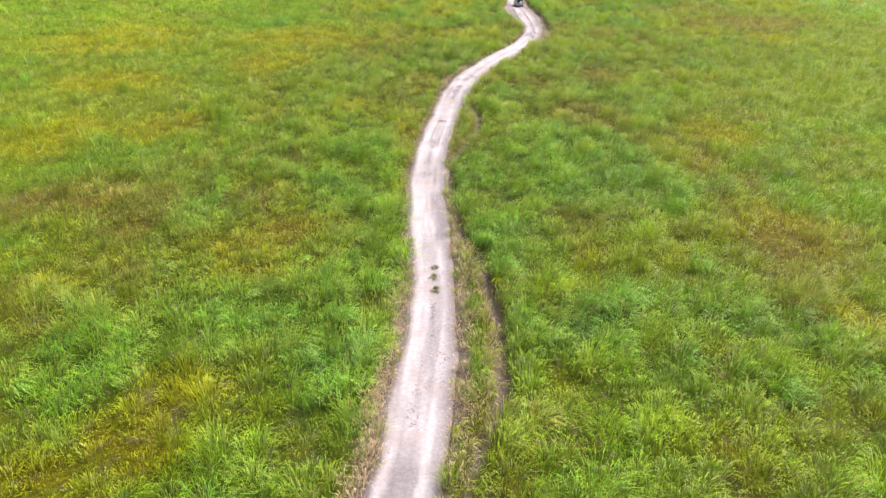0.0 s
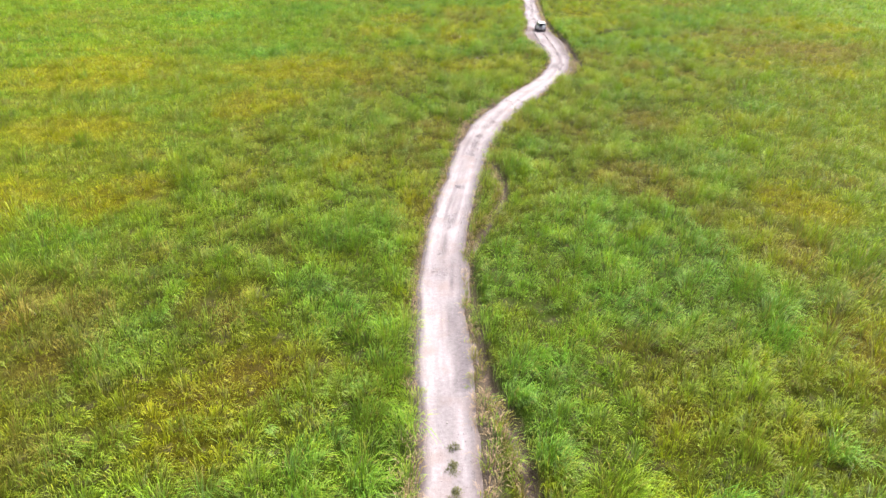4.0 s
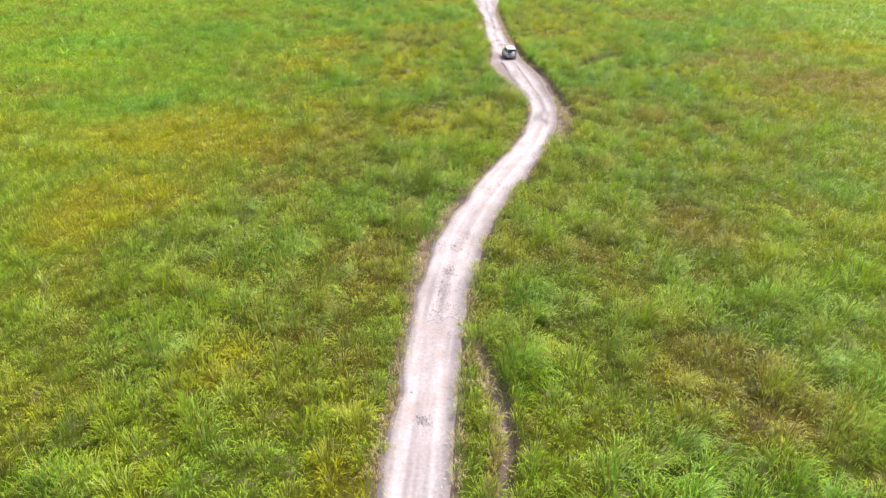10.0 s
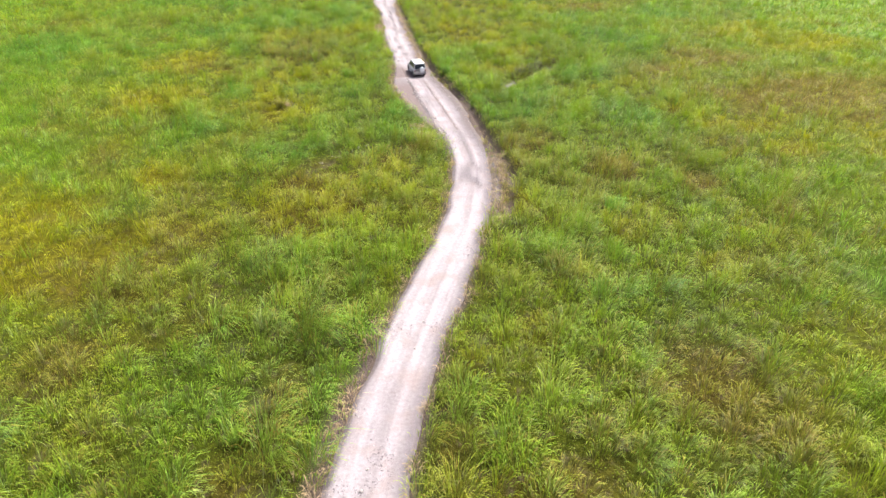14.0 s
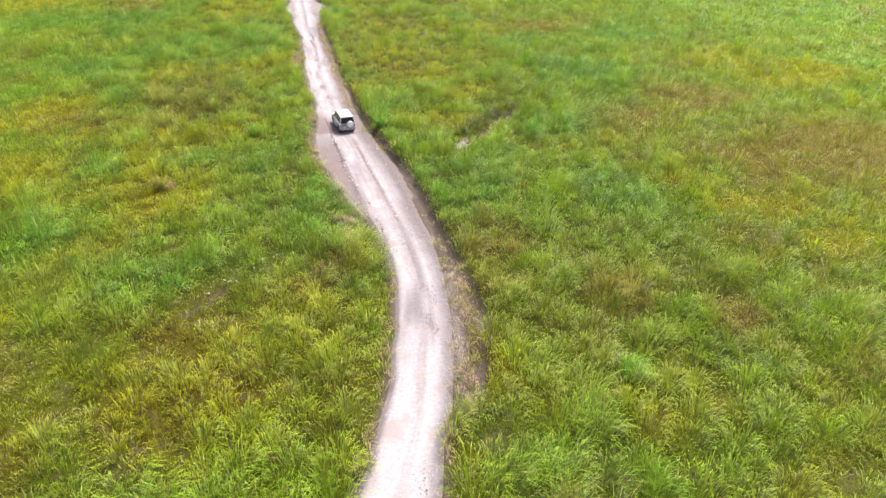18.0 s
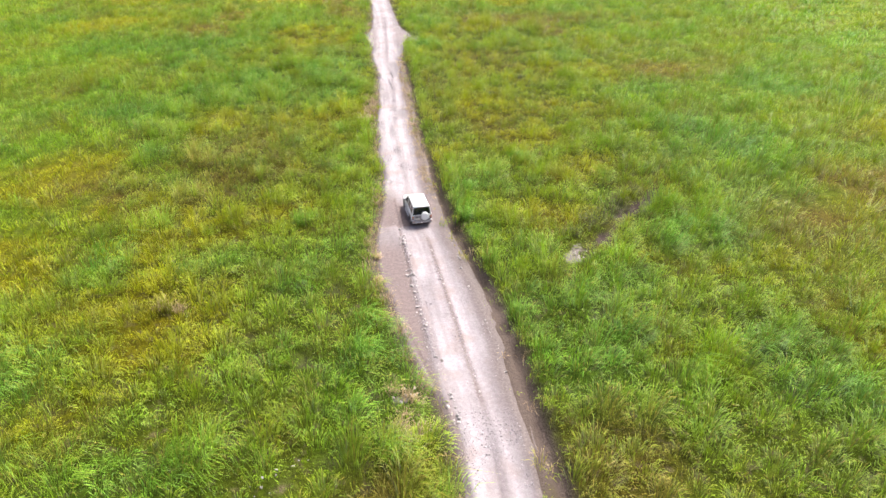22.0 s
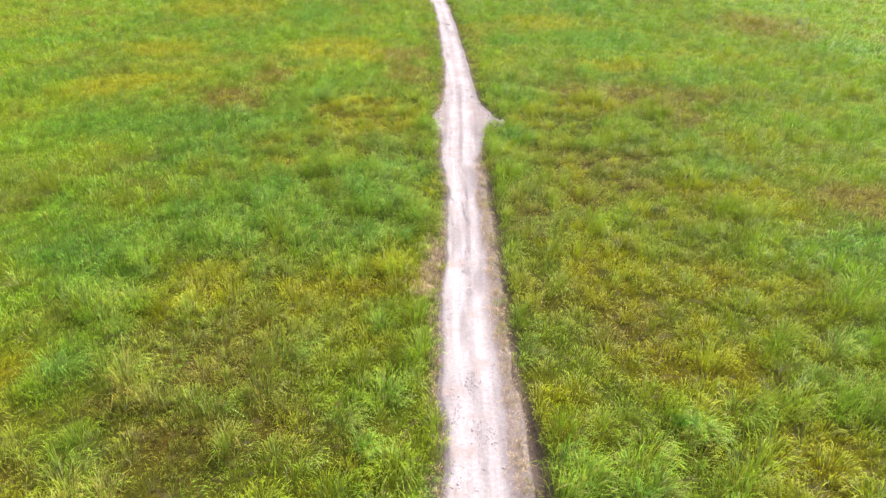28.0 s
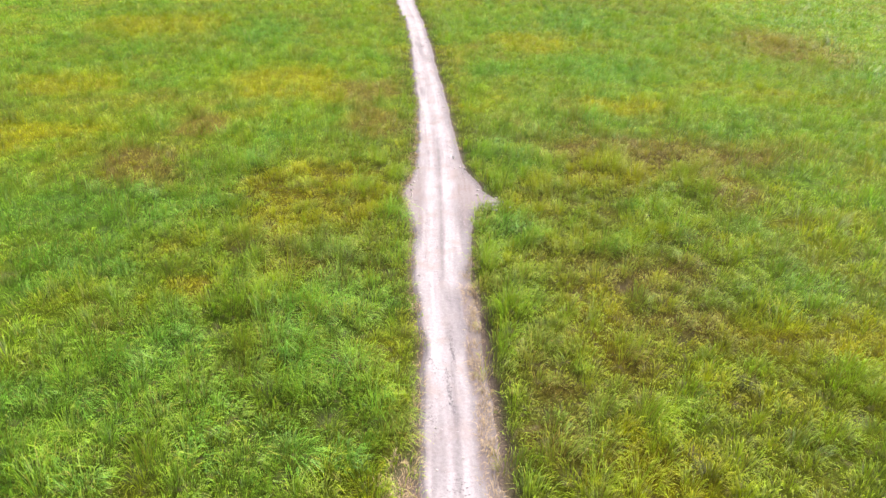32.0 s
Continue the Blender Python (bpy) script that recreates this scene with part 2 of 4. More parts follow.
def patchy(x, y, size, seed=0):
    """Smooth random values from 0 to 1 over the plan, of that size in metres."""
    u, v = np.asarray(x, float) / size, np.asarray(y, float) / size
    iu, iv = np.floor(u), np.floor(v)
    fu, fv = u - iu, v - iv
    fu, fv = fu * fu * (3 - 2 * fu), fv * fv * (3 - 2 * fv)
    a, b = lattice(iu, iv, seed), lattice(iu + 1, iv, seed)
    c, d = lattice(iu, iv + 1, seed), lattice(iu + 1, iv + 1, seed)
    return (a * (1 - fu) + b * fu) * (1 - fv) + (c * (1 - fu) + d * fu) * fv


def rough(x, y, size, seed=0):
    return (patchy(x, y, size, seed) * 4 + patchy(x, y, size * 0.47, seed + 1) * 2 + patchy(x, y, size * 0.21, seed + 2)) / 7


def mounds(x, y, size, seed):
    """For places of the plan: the way from the middle of the nearest of many scattered mounds, and a value of that mound."""
    cx, cy = np.floor(x / size), np.floor(y / size)
    best = np.full(x.shape, 1e9)
    bx, by, value = np.zeros_like(x), np.zeros_like(x), np.zeros_like(x)
    for i in (-1, 0, 1):
        for j in (-1, 0, 1):
            ix, iy = cx + i, cy + j
            dx = x - (ix + 0.1 + 0.8 * lattice(ix, iy, seed)) * size
            dy = y - (iy + 0.1 + 0.8 * lattice(ix, iy, seed + 1)) * size
            d = dx * dx + dy * dy
            near = d < best
            best = np.where(near, d, best)
            bx, by, value = np.where(near, dx, bx), np.where(near, dy, by), np.where(near, lattice(ix, iy, seed + 2), value)
    return bx, by, value


def edges(y):
    y = np.asarray(y, float)
    zero = np.zeros_like(y)
    left = curve(LEFT, y) + 0.36 * (patchy(zero + 3, y, 2.6, 5) - 0.5) + 0.14 * (patchy(zero + 5, y, 0.9, 7) - 0.5)
    right = curve(RIGHT, y) + 0.36 * (patchy(zero + 9, y, 2.6, 6) - 0.5) + 0.14 * (patchy(zero + 5, y, 0.9, 8) - 0.5)
    left = left - 0.5 * np.clip(1 - np.abs(y - 229.3) / 2.6, 0, 1)
    right = right + 2.3 * np.clip(1 - np.abs(y - 226.7) / np.where(y < 226.7, 1.7, 3.2), 0, 1) ** 1.4
    return left, right


def middle(y):
    return 0.5 * (curve(LEFT, y) + curve(RIGHT, y))


def tracks(y):
    """Where the wheels run: the middle of the road, but past the muddy strip and the lay-by on their own line."""
    y = np.asarray(y, float)
    m = middle(y)
    mud = np.interp(y, [131, 138, 158, 170], [0, 1, 1, 0])
    bay = np.interp(y, [212, 220, 236, 244], [0, 1, 1, 0])
    m = m * (1 - mud) + np.interp(y, [131, 138, 158, 170], [16.9, 17.6, 17.5, 17.2]) * mud
    return m * (1 - bay) + np.interp(y, [212, 244], [19.6, 22.2]) * bay


def outside(x, y):
    left, right = edges(y)
    return np.maximum(left - x, x - right)


def band(y, a, b, soft=2.0):
    return np.clip((y - a) / soft, 0, 1) * np.clip((b - y) / soft, 0, 1)


def ditch(x, y):
    """How deep the ditch along the right verge is, 0 to 1."""
    right = curve(RIGHT, y)
    off = np.interp(y, [20, 23.7, 26, 28, 35, 40, 43, 46.5, 50, 57, 61, 64, 67.5, 70.5, 74, 77, 80, 83],
                    [1.2, 1.7, 2.25, 2.8, 2.7, 2.3, 1.9, 0.95, 0.85, 0.7, 0.6, 1.1, 1.9, 2.5, 3.0, 2.7, 1.9, 0.9])
    a = np.exp(-(((x - right - off) / 0.32) ** 2)) * band(y, 18, 84, 3) * np.where((y > 52) & (y < 63), 0.5, 1.0)
    off = np.interp(y, [119, 126, 131, 136, 176], [1.6, 2.2, 1.6, 1.0, 0.7])
    b = np.exp(-(((x - right - off) / 0.45) ** 2)) * band(y, 118, 178, 4)
    c = np.exp(-(((x - right - 0.7) / 0.4) ** 2)) * band(y, 178, 212, 4) * 0.7
    return np.maximum(np.maximum(a, b), c) * np.clip(rough(x, y, 2.4, 35) * 2.6 - 0.35, 0.1, 1.1)


def gully(x, y):
    """Washed-out channels that cross the field on both sides, patchily bare."""
    def along(ax, ay, bx, by, wide):
        ux, uy = bx - ax, by - ay
        n = math.hypot(ux, uy)
        s = np.clip(((x - ax) * ux + (y - ay) * uy) / n / n, 0, 1)
        return np.exp(-(((x - ax - s * ux) ** 2 + (y - ay - s * uy) ** 2) / wide**2))
    x = x + (rough(x, y, 6.0, 31) - 0.5) * 2.4
    left = np.maximum(np.maximum(along(-15, 105, -8.3, 115, 0.45), along(-8.3, 115, 1.6, 132.8, 0.45)), along(1.6, 132.8, 12.4, 140.8, 0.5))
    right = np.maximum(along(27.6, 154.2, 31, 157.4, 0.8), along(31, 157.4, 39, 164.0, 0.7))
    gap = np.clip((rough(x, y, 2.6, 33) - 0.5) * 5, 0, 1)
    return np.maximum(left * 0.8 * gap * np.clip((rough(x, y, 0.9, 36) - 0.42) * 5, 0, 1), right * (0.3 + 0.9 * gap))


def thin_verge(x, y):
    """Banks beside the track where the soil shows between dry stalks."""
    e, on_left = outside(x, y), x < middle(y)
    v = band(y, 22, 51, 4) * ~on_left * np.exp(-(((e - 0.45) / 0.55) ** 2)) * 0.7
    v = np.maximum(v, band(y, 12, 40, 4) * on_left * np.exp(-(((e - 0.4) / 0.5) ** 2)) * 0.9)
    v = np.maximum(v, 1.25 * band(y, 132, 170, 5) * ~on_left * np.exp(-(((e - 0.4) / 0.85) ** 4)))
    v = np.maximum(v, 1.3 * band(y, 168, 216, 5) * ~on_left * np.exp(-(((e - 0.2) / 0.5) ** 4)))
    v = np.maximum(v, 1.3 * band(y, 118, 135, 3) * ~on_left * np.exp(-(((e - 0.5) / 0.75) ** 4)))
    v = np.maximum(v, 0.75 * np.exp(-(((e - 0.1) / 0.42) ** 2)))
    v = np.maximum(v, 0.9 * band(y, 86, 112, 6) * on_left * np.exp(-(((e - 0.5) / 0.6) ** 2)))
    v = np.maximum(v, band(y, 186, 197, 3) * on_left * np.exp(-(((e - 0.7) / 0.8) ** 2)) * 0.8)
    v = np.maximum(v, band(y, 150, 173, 4) * on_left * np.exp(-(((e - 0.2) / 0.5) ** 2)) * 0.8)
    return np.clip(v * (0.45 + 1.1 * rough(x, y, 1.5, 37)), 0, 1)


def trodden(x, y):
    """Where the grass stays short: on the near rims of the gullies."""
    out = np.zeros_like(x)
    for px, py, r in ((27.6, 153.6, 1.8), (29.5, 155.6, 1.6), (31.5, 157.0, 1.5), (13.2, 140.6, 1.5), (5.2, 135.4, 1.4), (2.6, 133.3, 1.4), (8.2, 137.2, 1.2), (-5.6, 124.5, 1.2)):
        out = np.maximum(out, np.exp(-(((x - px) ** 2 + (y - py) ** 2) / r**2) ** 2))
    return out


def gaps(x, y):
    """Small bare hollows between the tufts, scattered over the field."""
    mx, my, kind = mounds(x, y, 3.6, 23)
    wide = 0.22 + 0.38 * np.mod(kind * 5.7, 1)
    hollow = np.exp(-(((mx / 1.3) ** 2 + my**2) / wide**2) ** 1.5) * (kind < 0.62)
    return hollow * np.clip(outside(x, y) - 0.6, 0, 1) * np.clip(rough(x, y, 9.0, 28) * 3 - 0.8, 0, 1)


def pale_soil(x, y):
    out = 0.55 * band(y, 118, 136, 4) * (x > middle(y)) * np.exp(-(((outside(x, y) - 0.35) / 0.75) ** 4))
    for px, py, r in ((27.7, 154.3, 0.7), (28.7, 155.5, 0.6), (13.4, 141.4, 0.6), (25.6, 226.4, 0.8), (17.8, 227.8, 0.7)):
        ragged = 1.5 * (rough(x, y, 0.9, 39) - 0.5)
        out = np.maximum(out, np.exp(-np.clip(((x - px) ** 2 + (y - py) ** 2) / r**2 + ragged, 0, 9) ** 2))
    return out * np.clip(0.3 + 1.2 * rough(x, y, 0.5, 34), 0, 1)


def ground_height(x, y):
    e = outside(x, y)
    field = 0.10 + 0.34 * (rough(x, y, 11.0, 11) - 0.5) + 0.16 * (rough(x, y, 2.6, 14) - 0.5)
    rise = np.clip((e + 0.15) / 1.6, 0, 1)
    z = -0.16 * (1 - rise) + field * rise
    return z - 0.70 * ditch(x, y) - np.where(x > 20, 1.0, 0.65) * gully(x, y) - 0.30 * gaps(x, y)


# patches of yellow, lush and brown growth, stretch by stretch along the road: x, y, half width, half length
YELLOW_NEAR = [
    (-19, 22, 3, 2), (-16, 25, 3, 2), (-14, 28, 3, 2), (27, 35, 2, 3), (-12, 45, 6, 5), (26, 49, 6, 4), (-43, 69, 5, 6), (-32, 72, 5, 4), (31, 73, 4, 4),
    (-12, 82, 3, 2), (-47, 93, 7, 5), (-28, 103, 4, 5), (-26, 107, 6, 4), (-16, 119, 8, 6), (19, 122, 2, 3), (-58, 123, 11, 12), (60, 125, 5, 5), (3, 126, 6, 6),
    (-26, 127, 10, 8), (49, 128, 4, 2),
]
YELLOW_MIDWAY = [
    (-11, 133, 3, 5), (48, 135, 5, 2), (43, 141, 3, 2), (-6, 144, 3, 3), (-4, 152, 8, 7), (-4, 160, 4, 2), (-14, 160, 6, 5), (28, 162, 4, 3), (-1, 163, 5, 2),
    (5, 165, 5, 2), (78, 166, 8, 5), (-5, 168, 5, 2), (34, 169, 4, 3), (22, 174, 3, 3), (73, 175, 5, 4), (-14, 176, 6, 5), (31, 178, 7, 4), (33, 181, 3, 2),
    (7, 185, 4, 2), (36, 187, 5, 4),
]
YELLOW_AHEAD = [
    (12, 189, 8, 3), (28, 189, 5, 7), (-1, 189, 3, 3), (47, 202, 4, 4), (41, 203, 4, 3), (30, 207, 3, 4), (1, 214, 2, 2), (7, 226, 4, 5), (12, 228, 4, 4),
    (41, 231, 6, 3), (9, 232, 6, 6), (-11, 237, 2, 2), (-30, 246, 5, 5), (-24, 250, 7, 3), (49, 255, 5, 3), (9, 264, 4, 4), (2, 271, 7, 8), (-29, 273, 7, 7),
    (44, 293, 6, 6), (-27, 318, 14, 10),
]
LUSH_NEAR = [
    (-21, 30, 5, 2), (-8, 32, 3, 3), (-14, 35, 5, 3), (10, 35, 5, 4), (19, 35, 4, 3), (-4, 40, 2, 3), (-8, 42, 4, 4), (4, 45, 3, 4), (-7, 50, 4, 3),
    (-21, 51, 4, 3), (14, 54, 5, 3), (-7, 55, 3, 4), (-10, 56, 3, 2), (4, 58, 3, 4), (17, 60, 5, 6), (9, 61, 7, 5), (13, 70, 4, 5), (23, 82, 4, 6),
    (-17, 83, 3, 3), (8, 86, 3, 3), (-10, 89, 3, 4), (-13, 94, 4, 4), (-17, 96, 5, 3), (-1, 104, 5, 7),
]
LUSH_MIDWAY = [
    (23, 104, 4, 3), (39, 106, 4, 4), (-1, 113, 3, 2), (-3, 116, 3, 2), (-13, 127, 3, 3), (-35, 136, 6, 6), (0, 137, 4, 2), (37, 140, 3, 5), (25, 142, 3, 5),
    (11, 144, 3, 4), (-9, 146, 5, 4), (24, 147, 3, 3), (30, 150, 4, 2), (40, 156, 5, 4), (-6, 157, 3, 3), (10, 158, 3, 2), (3, 158, 3, 2), (47, 160, 4, 5),
    (23, 167, 3, 3), (51, 174, 5, 7), (49, 179, 4, 4), (-58, 181, 12, 6), (-37, 190, 9, 9), (-7, 191, 3, 2),
]
LUSH_AHEAD = [
    (67, 191, 5, 5), (50, 192, 5, 3), (-8, 193, 4, 4), (7, 197, 5, 4), (-12, 197, 7, 3), (-1, 197, 5, 4), (-2, 201, 5, 3), (6, 201, 4, 2), (11, 203, 4, 5),
    (2, 206, 5, 3), (13, 210, 5, 3), (-11, 219, 4, 4), (-7, 220, 3, 4), (26, 221, 3, 4), (-6, 224, 5, 2), (-16, 228, 13, 6), (-2, 229, 5, 2), (29, 238, 4, 3),
    (4, 246, 4, 4), (52, 274, 9, 9), (95, 274, 6, 23), (34, 275, 5, 4), (-8, 311, 7, 12), (57, 312, 6, 13),
]
BROWN_NEAR = [
    (25, 38, 4, 4), (27, 45, 6, 5), (-12, 47, 4, 2), (-24, 48, 5, 4), (25, 51, 3, 3), (-16, 53, 2, 3), (-24, 53, 3, 2), (-32, 54, 6, 5), (25, 63, 3, 4),
    (18, 75, 4, 3), (18, 80, 4, 4), (-8, 86, 3, 2), (-10, 89, 3, 4), (-5, 91, 4, 5), (13, 93, 3, 3), (-7, 94, 2, 3), (10, 94, 2, 2), (-3, 97, 2, 3),
    (23, 99, 4, 5), (-1, 101, 2, 4),
]
BROWN_MIDWAY = [
    (-13, 108, 3, 3), (-12, 116, 6, 4), (36, 121, 2, 3), (-9, 123, 5, 5), (3, 125, 6, 4), (28, 126, 3, 2), (-7, 130, 2, 3), (0, 132, 5, 3), (8, 133, 4, 2),
    (10, 134, 3, 3), (23, 135, 3, 3), (61, 141, 14, 9), (48, 155, 5, 6), (59, 160, 5, 5), (-2, 169, 3, 2), (-7, 171, 3, 2), (1, 173, 4, 4), (-11, 174, 5, 3),
    (6, 175, 3, 2), (-2, 176, 3, 2),
]
BROWN_AHEAD = [
    (3, 179, 3, 2), (2, 182, 6, 3), (27, 183, 3, 3), (23, 186, 2, 3), (24, 196, 2, 2), (25, 199, 2, 5), (57, 200, 5, 4), (32, 203, 3, 2), (37, 205, 3, 3),
    (35, 206, 4, 2), (34, 212, 6, 3), (49, 227, 3, 3), (50, 235, 10, 4), (38, 236, 4, 2), (-10, 239, 4, 5), (44, 240, 8, 3), (-6, 251, 3, 4), (15, 251, 4, 6),
    (14, 265, 5, 6), (91, 287, 8, 14),
]


YELLOW_WASH = [(33, 182, 13, 12), (40, 202, 14, 9), (29, 170, 8, 8), (4, 163, 9, 8), (-14, 158, 12, 12), (8, 184, 8, 6), (36, 216, 12, 8), (8, 230, 9, 8), (-18, 118, 14, 14), (4, 128, 8, 8)]


def growth(x, y):
    """Yellow, lush and brown shares of the growth at places of the plan."""
    wx, wy = x + 5 * (rough(x, y, 7.0, 41) - 0.5), y + 6 * (rough(x, y, 7.0, 44) - 0.5)
    streaky = rough(x / 2.2 + 0.25 * y, y, 1.5, 46)
    far = np.clip(np.maximum((y - 205) / 30, (np.abs(x - middle(y)) - 22) / 20), 0, 1)
    shares, strongest = [], np.zeros_like(x)
    for spots, seed, level, most in ((YELLOW_NEAR + YELLOW_MIDWAY + YELLOW_AHEAD, 51, 0.54, 0.92), (LUSH_NEAR + LUSH_MIDWAY + LUSH_AHEAD, 54, 0.57, 0.68), (BROWN_NEAR + BROWN_MIDWAY + BROWN_AHEAD, 57, 0.54, 0.76)):
        v = np.clip((rough(x, y, 13.0, seed) - level) * 4, 0, 0.24) + 0.45 * np.clip((rough(x, y, 3.6, seed + 20) - 0.52) * 4, 0, 0.8)
        spot = np.zeros_like(x)
        for px, py, a, b in spots:
            near = np.flatnonzero((np.abs(wx - px) < 2.2 * a) & (np.abs(wy - py) < 2.2 * b + 1))
            d = ((wx[near] - px) / (1.1 * a)) ** 2 + ((wy[near] - py) / (1.1 * b + 0.4)) ** 2
            spot[near] = np.maximum(spot[near], np.exp(-(d**1.5)))
        v = np.maximum(v * (1 - 0.9 * np.clip(strongest * 1.5, 0, 1)), most * (1 + (0.2 if seed == 54 else 0.7) * far) * spot * (1 - 0.35 * np.clip(strongest, 0, 1)))
        strongest = np.maximum(strongest, spot)
        if seed == 51:
            for px, py, a, b in YELLOW_WASH:
                v = np.maximum(v, 0.5 * np.exp(-(((wx - px) / a) ** 2 + ((wy - py) / b) ** 2) ** 1.5))
        if seed == 57:
            v = np.maximum(v, 0.34 * band(y, 66, 142, 14) * np.clip(2.2 * rough(x, y, 5.0, 48) - 0.5, 0, 1))
        shares.append(np.clip(v * (0.45 + 1.1 * streaky), 0, 1))
    e = outside(x, y)
    verge = np.clip(1.2 - e, 0, 1) * (0.35 + 0.65 * band(y, 52, 98, 8) * (x < middle(y)))
    shares[2] = np.maximum(shares[2], 0.75 * verge * np.clip(rough(x, y, 2.0, 47) * 2 - 0.3, 0, 1))
    near_ditch = np.clip(np.maximum(ditch(x + 0.5, y), ditch(x, y)) * 1.6, 0, 1)
    shares[2] = np.maximum(shares[2], 0.7 * near_ditch)
    return np.stack(shares, -1)


def lighter_turf(x, y):
    """How far the turf is painted lighter, with less shade in its colour, away from the tall grass along the road,
    where blades are coarser.
    """
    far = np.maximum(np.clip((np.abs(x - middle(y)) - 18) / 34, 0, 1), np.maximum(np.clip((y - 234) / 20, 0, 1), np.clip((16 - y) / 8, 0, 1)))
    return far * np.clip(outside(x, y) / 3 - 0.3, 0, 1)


def sheet(name, verts, faces, material, smooth=True, **attributes):
    """A mesh from arrays, with named values at its points."""
    me = bpy.data.meshes.new(name)
    verts, faces = np.asarray(verts, np.float32), np.asarray(faces, np.int32)
    k = faces.shape[1]
    me.vertices.add(len(verts)), me.loops.add(faces.size), me.polygons.add(len(faces))
    me.vertices.foreach_set("co", verts.ravel())
    me.loops.foreach_set("vertex_index", faces.ravel())
    me.polygons.foreach_set("loop_start", np.arange(0, faces.size, k, dtype=np.int32))
    me.update(calc_edges=True)
    me.polygons.foreach_set("use_smooth", np.full(len(faces), smooth))
    for key, value in attributes.items():
        if value.ndim == 2:
            me.attributes.new(key, "FLOAT_VECTOR", "POINT").data.foreach_set("vector", value.astype(np.float32).ravel())
        else:
            me.attributes.new(key, "FLOAT", "POINT").data.foreach_set("value", value.astype(np.float32))
    me.materials.append(material)
    return new(name, me)


def grid_faces(rows, cols):
    i = np.arange(rows - 1)[:, None] * cols + np.arange(cols - 1)[None, :]
    return np.stack([i, i + 1, i + 1 + cols, i + cols], -1).reshape(-1, 4)


# ---- ground: one sheet to the horizon ----
def spaced(*stops):
    """Steps from stop to stop: (start, end, step), ..."""
    return np.concatenate([np.arange(a, b, s) for a, b, s in stops])


side = spaced((0, 8, 0.3), (8, 32, 0.4), (32, 40, 1.0), (40, 140, 4.0), (140, 1500, 80.0))
offsets = np.concatenate([-side[:0:-1], side])
along = spaced((-900, -40, 80.0), (-40, 14, 2.0), (14, 260, 0.7), (260, 300, 1.2), (300, 420, 2.5), (420, 2500, 80.0))
oy, ox = np.meshgrid(along, offsets, indexing="ij")
gx, gy = (middle(oy) + ox).ravel(), oy.ravel()
gx = np.where(np.abs(gy) > 600, ox.ravel(), gx)
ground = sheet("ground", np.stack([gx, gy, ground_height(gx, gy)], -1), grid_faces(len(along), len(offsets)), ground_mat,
               growth=growth(gx, gy), lighter_turf=lighter_turf(gx, gy), pale=pale_soil(gx, gy), channel=gully(gx, gy) * np.where(gx > 20, 1.0, 0.6),
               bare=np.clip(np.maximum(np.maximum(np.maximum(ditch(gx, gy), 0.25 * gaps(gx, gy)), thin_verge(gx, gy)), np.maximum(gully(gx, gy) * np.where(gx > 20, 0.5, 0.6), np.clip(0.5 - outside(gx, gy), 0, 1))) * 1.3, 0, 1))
tagged(ground, "wide green grassland with yellow and brown patches", "grassland", kind="structure")

# ---- road: one dusty sheet with a crown, wheel ruts and crumbling edges ----
ry = np.arange(-30, 420, 0.27)
rs = np.linspace(0, 1, 57)
left, right = edges(ry)
rx = (left - 0.5)[:, None] + rs[None, :] * (right - left + 1.0)[:, None]
ryy = np.repeat(ry[:, None], len(rs), 1)
from_track = rx - tracks(ry)[:, None]
rut = np.exp(-(((np.abs(from_track) - 0.74) / 0.30) ** 2))
inset = np.minimum(rx - left[:, None], right[:, None] - rx)
muddy = band(ryy, 133, 161.5, 4) * np.clip((-from_track - 1.35) / 0.22, 0, 1)
earth = np.clip((ryy - 161.1 - 0.5 * (rough(rx, ryy, 0.8, 56) - 0.5)) / 0.35, 0, 1) * np.clip((170 - ryy - 4 * np.exp(-((from_track / 0.9) ** 2))) / 4, 0, 1)
muddy = np.maximum(muddy, earth * (0.72 + 0.4 * rough(rx, ryy, 2.0, 55)))
seam = band(ryy, 139, 161, 2) * np.exp(-(((from_track - 0.1 + 0.12 * (rough(rx, ryy, 3.0, 54) - 0.5)) / 0.17) ** 2))
tan_edge = 1.25 * band(ryy, 164, 217, 6) * np.clip((0.7 - (right[:, None] - rx) + 0.5 * (rough(rx, ryy, 2.2, 53) - 0.5)) / 0.3, 0, 1)
tan_edge = np.maximum(tan_edge, band(ryy, 20, 48, 4) * np.clip((0.35 - inset + 0.4 * (rough(rx, ryy, 2.0, 52) - 0.5)) / 0.3, 0, 1))
# right edge darker: damp soil plus painted shade of the grass beside it
damp_shade = band(ryy, 134, 178, 6) * np.clip((1.15 - (right[:, None] - rx)) / 0.7, 0, 1)
bay = band(ryy, 219, 238, 4) * np.clip((np.abs(from_track) - 1.35) / 0.5, 0, 1) * 0.55
ridge = band(ryy, 139, 162, 3) * np.exp(-(((from_track + 1.75) / 0.28) ** 2))
centre = np.exp(-((from_track / 0.25) ** 2)) * rough(rx, ryy, 5.0, 64)
wet = np.clip((rough(rx, ryy, 7.0, 61) - 0.56) * 5, 0, 1) * 0.5
rz = (0.03 - 0.03 * rut * (0.4 + rough(rx, ryy, 9.0, 66)) + 0.02 * (rough(rx + 0.37 * ryy, ryy - 0.37 * rx, 0.9, 62) - 0.5) + 0.012 * (rough(rx + 0.6 * ryy, ryy - 0.6 * rx, 0.4, 63) - 0.5)
      + 0.07 * ridge + 0.05 * centre * band(ryy, 130, 240, 5) - 0.06 * muddy * (1 - ridge) - 0.20 * np.clip(0.12 - inset, 0, 1) / 0.42)
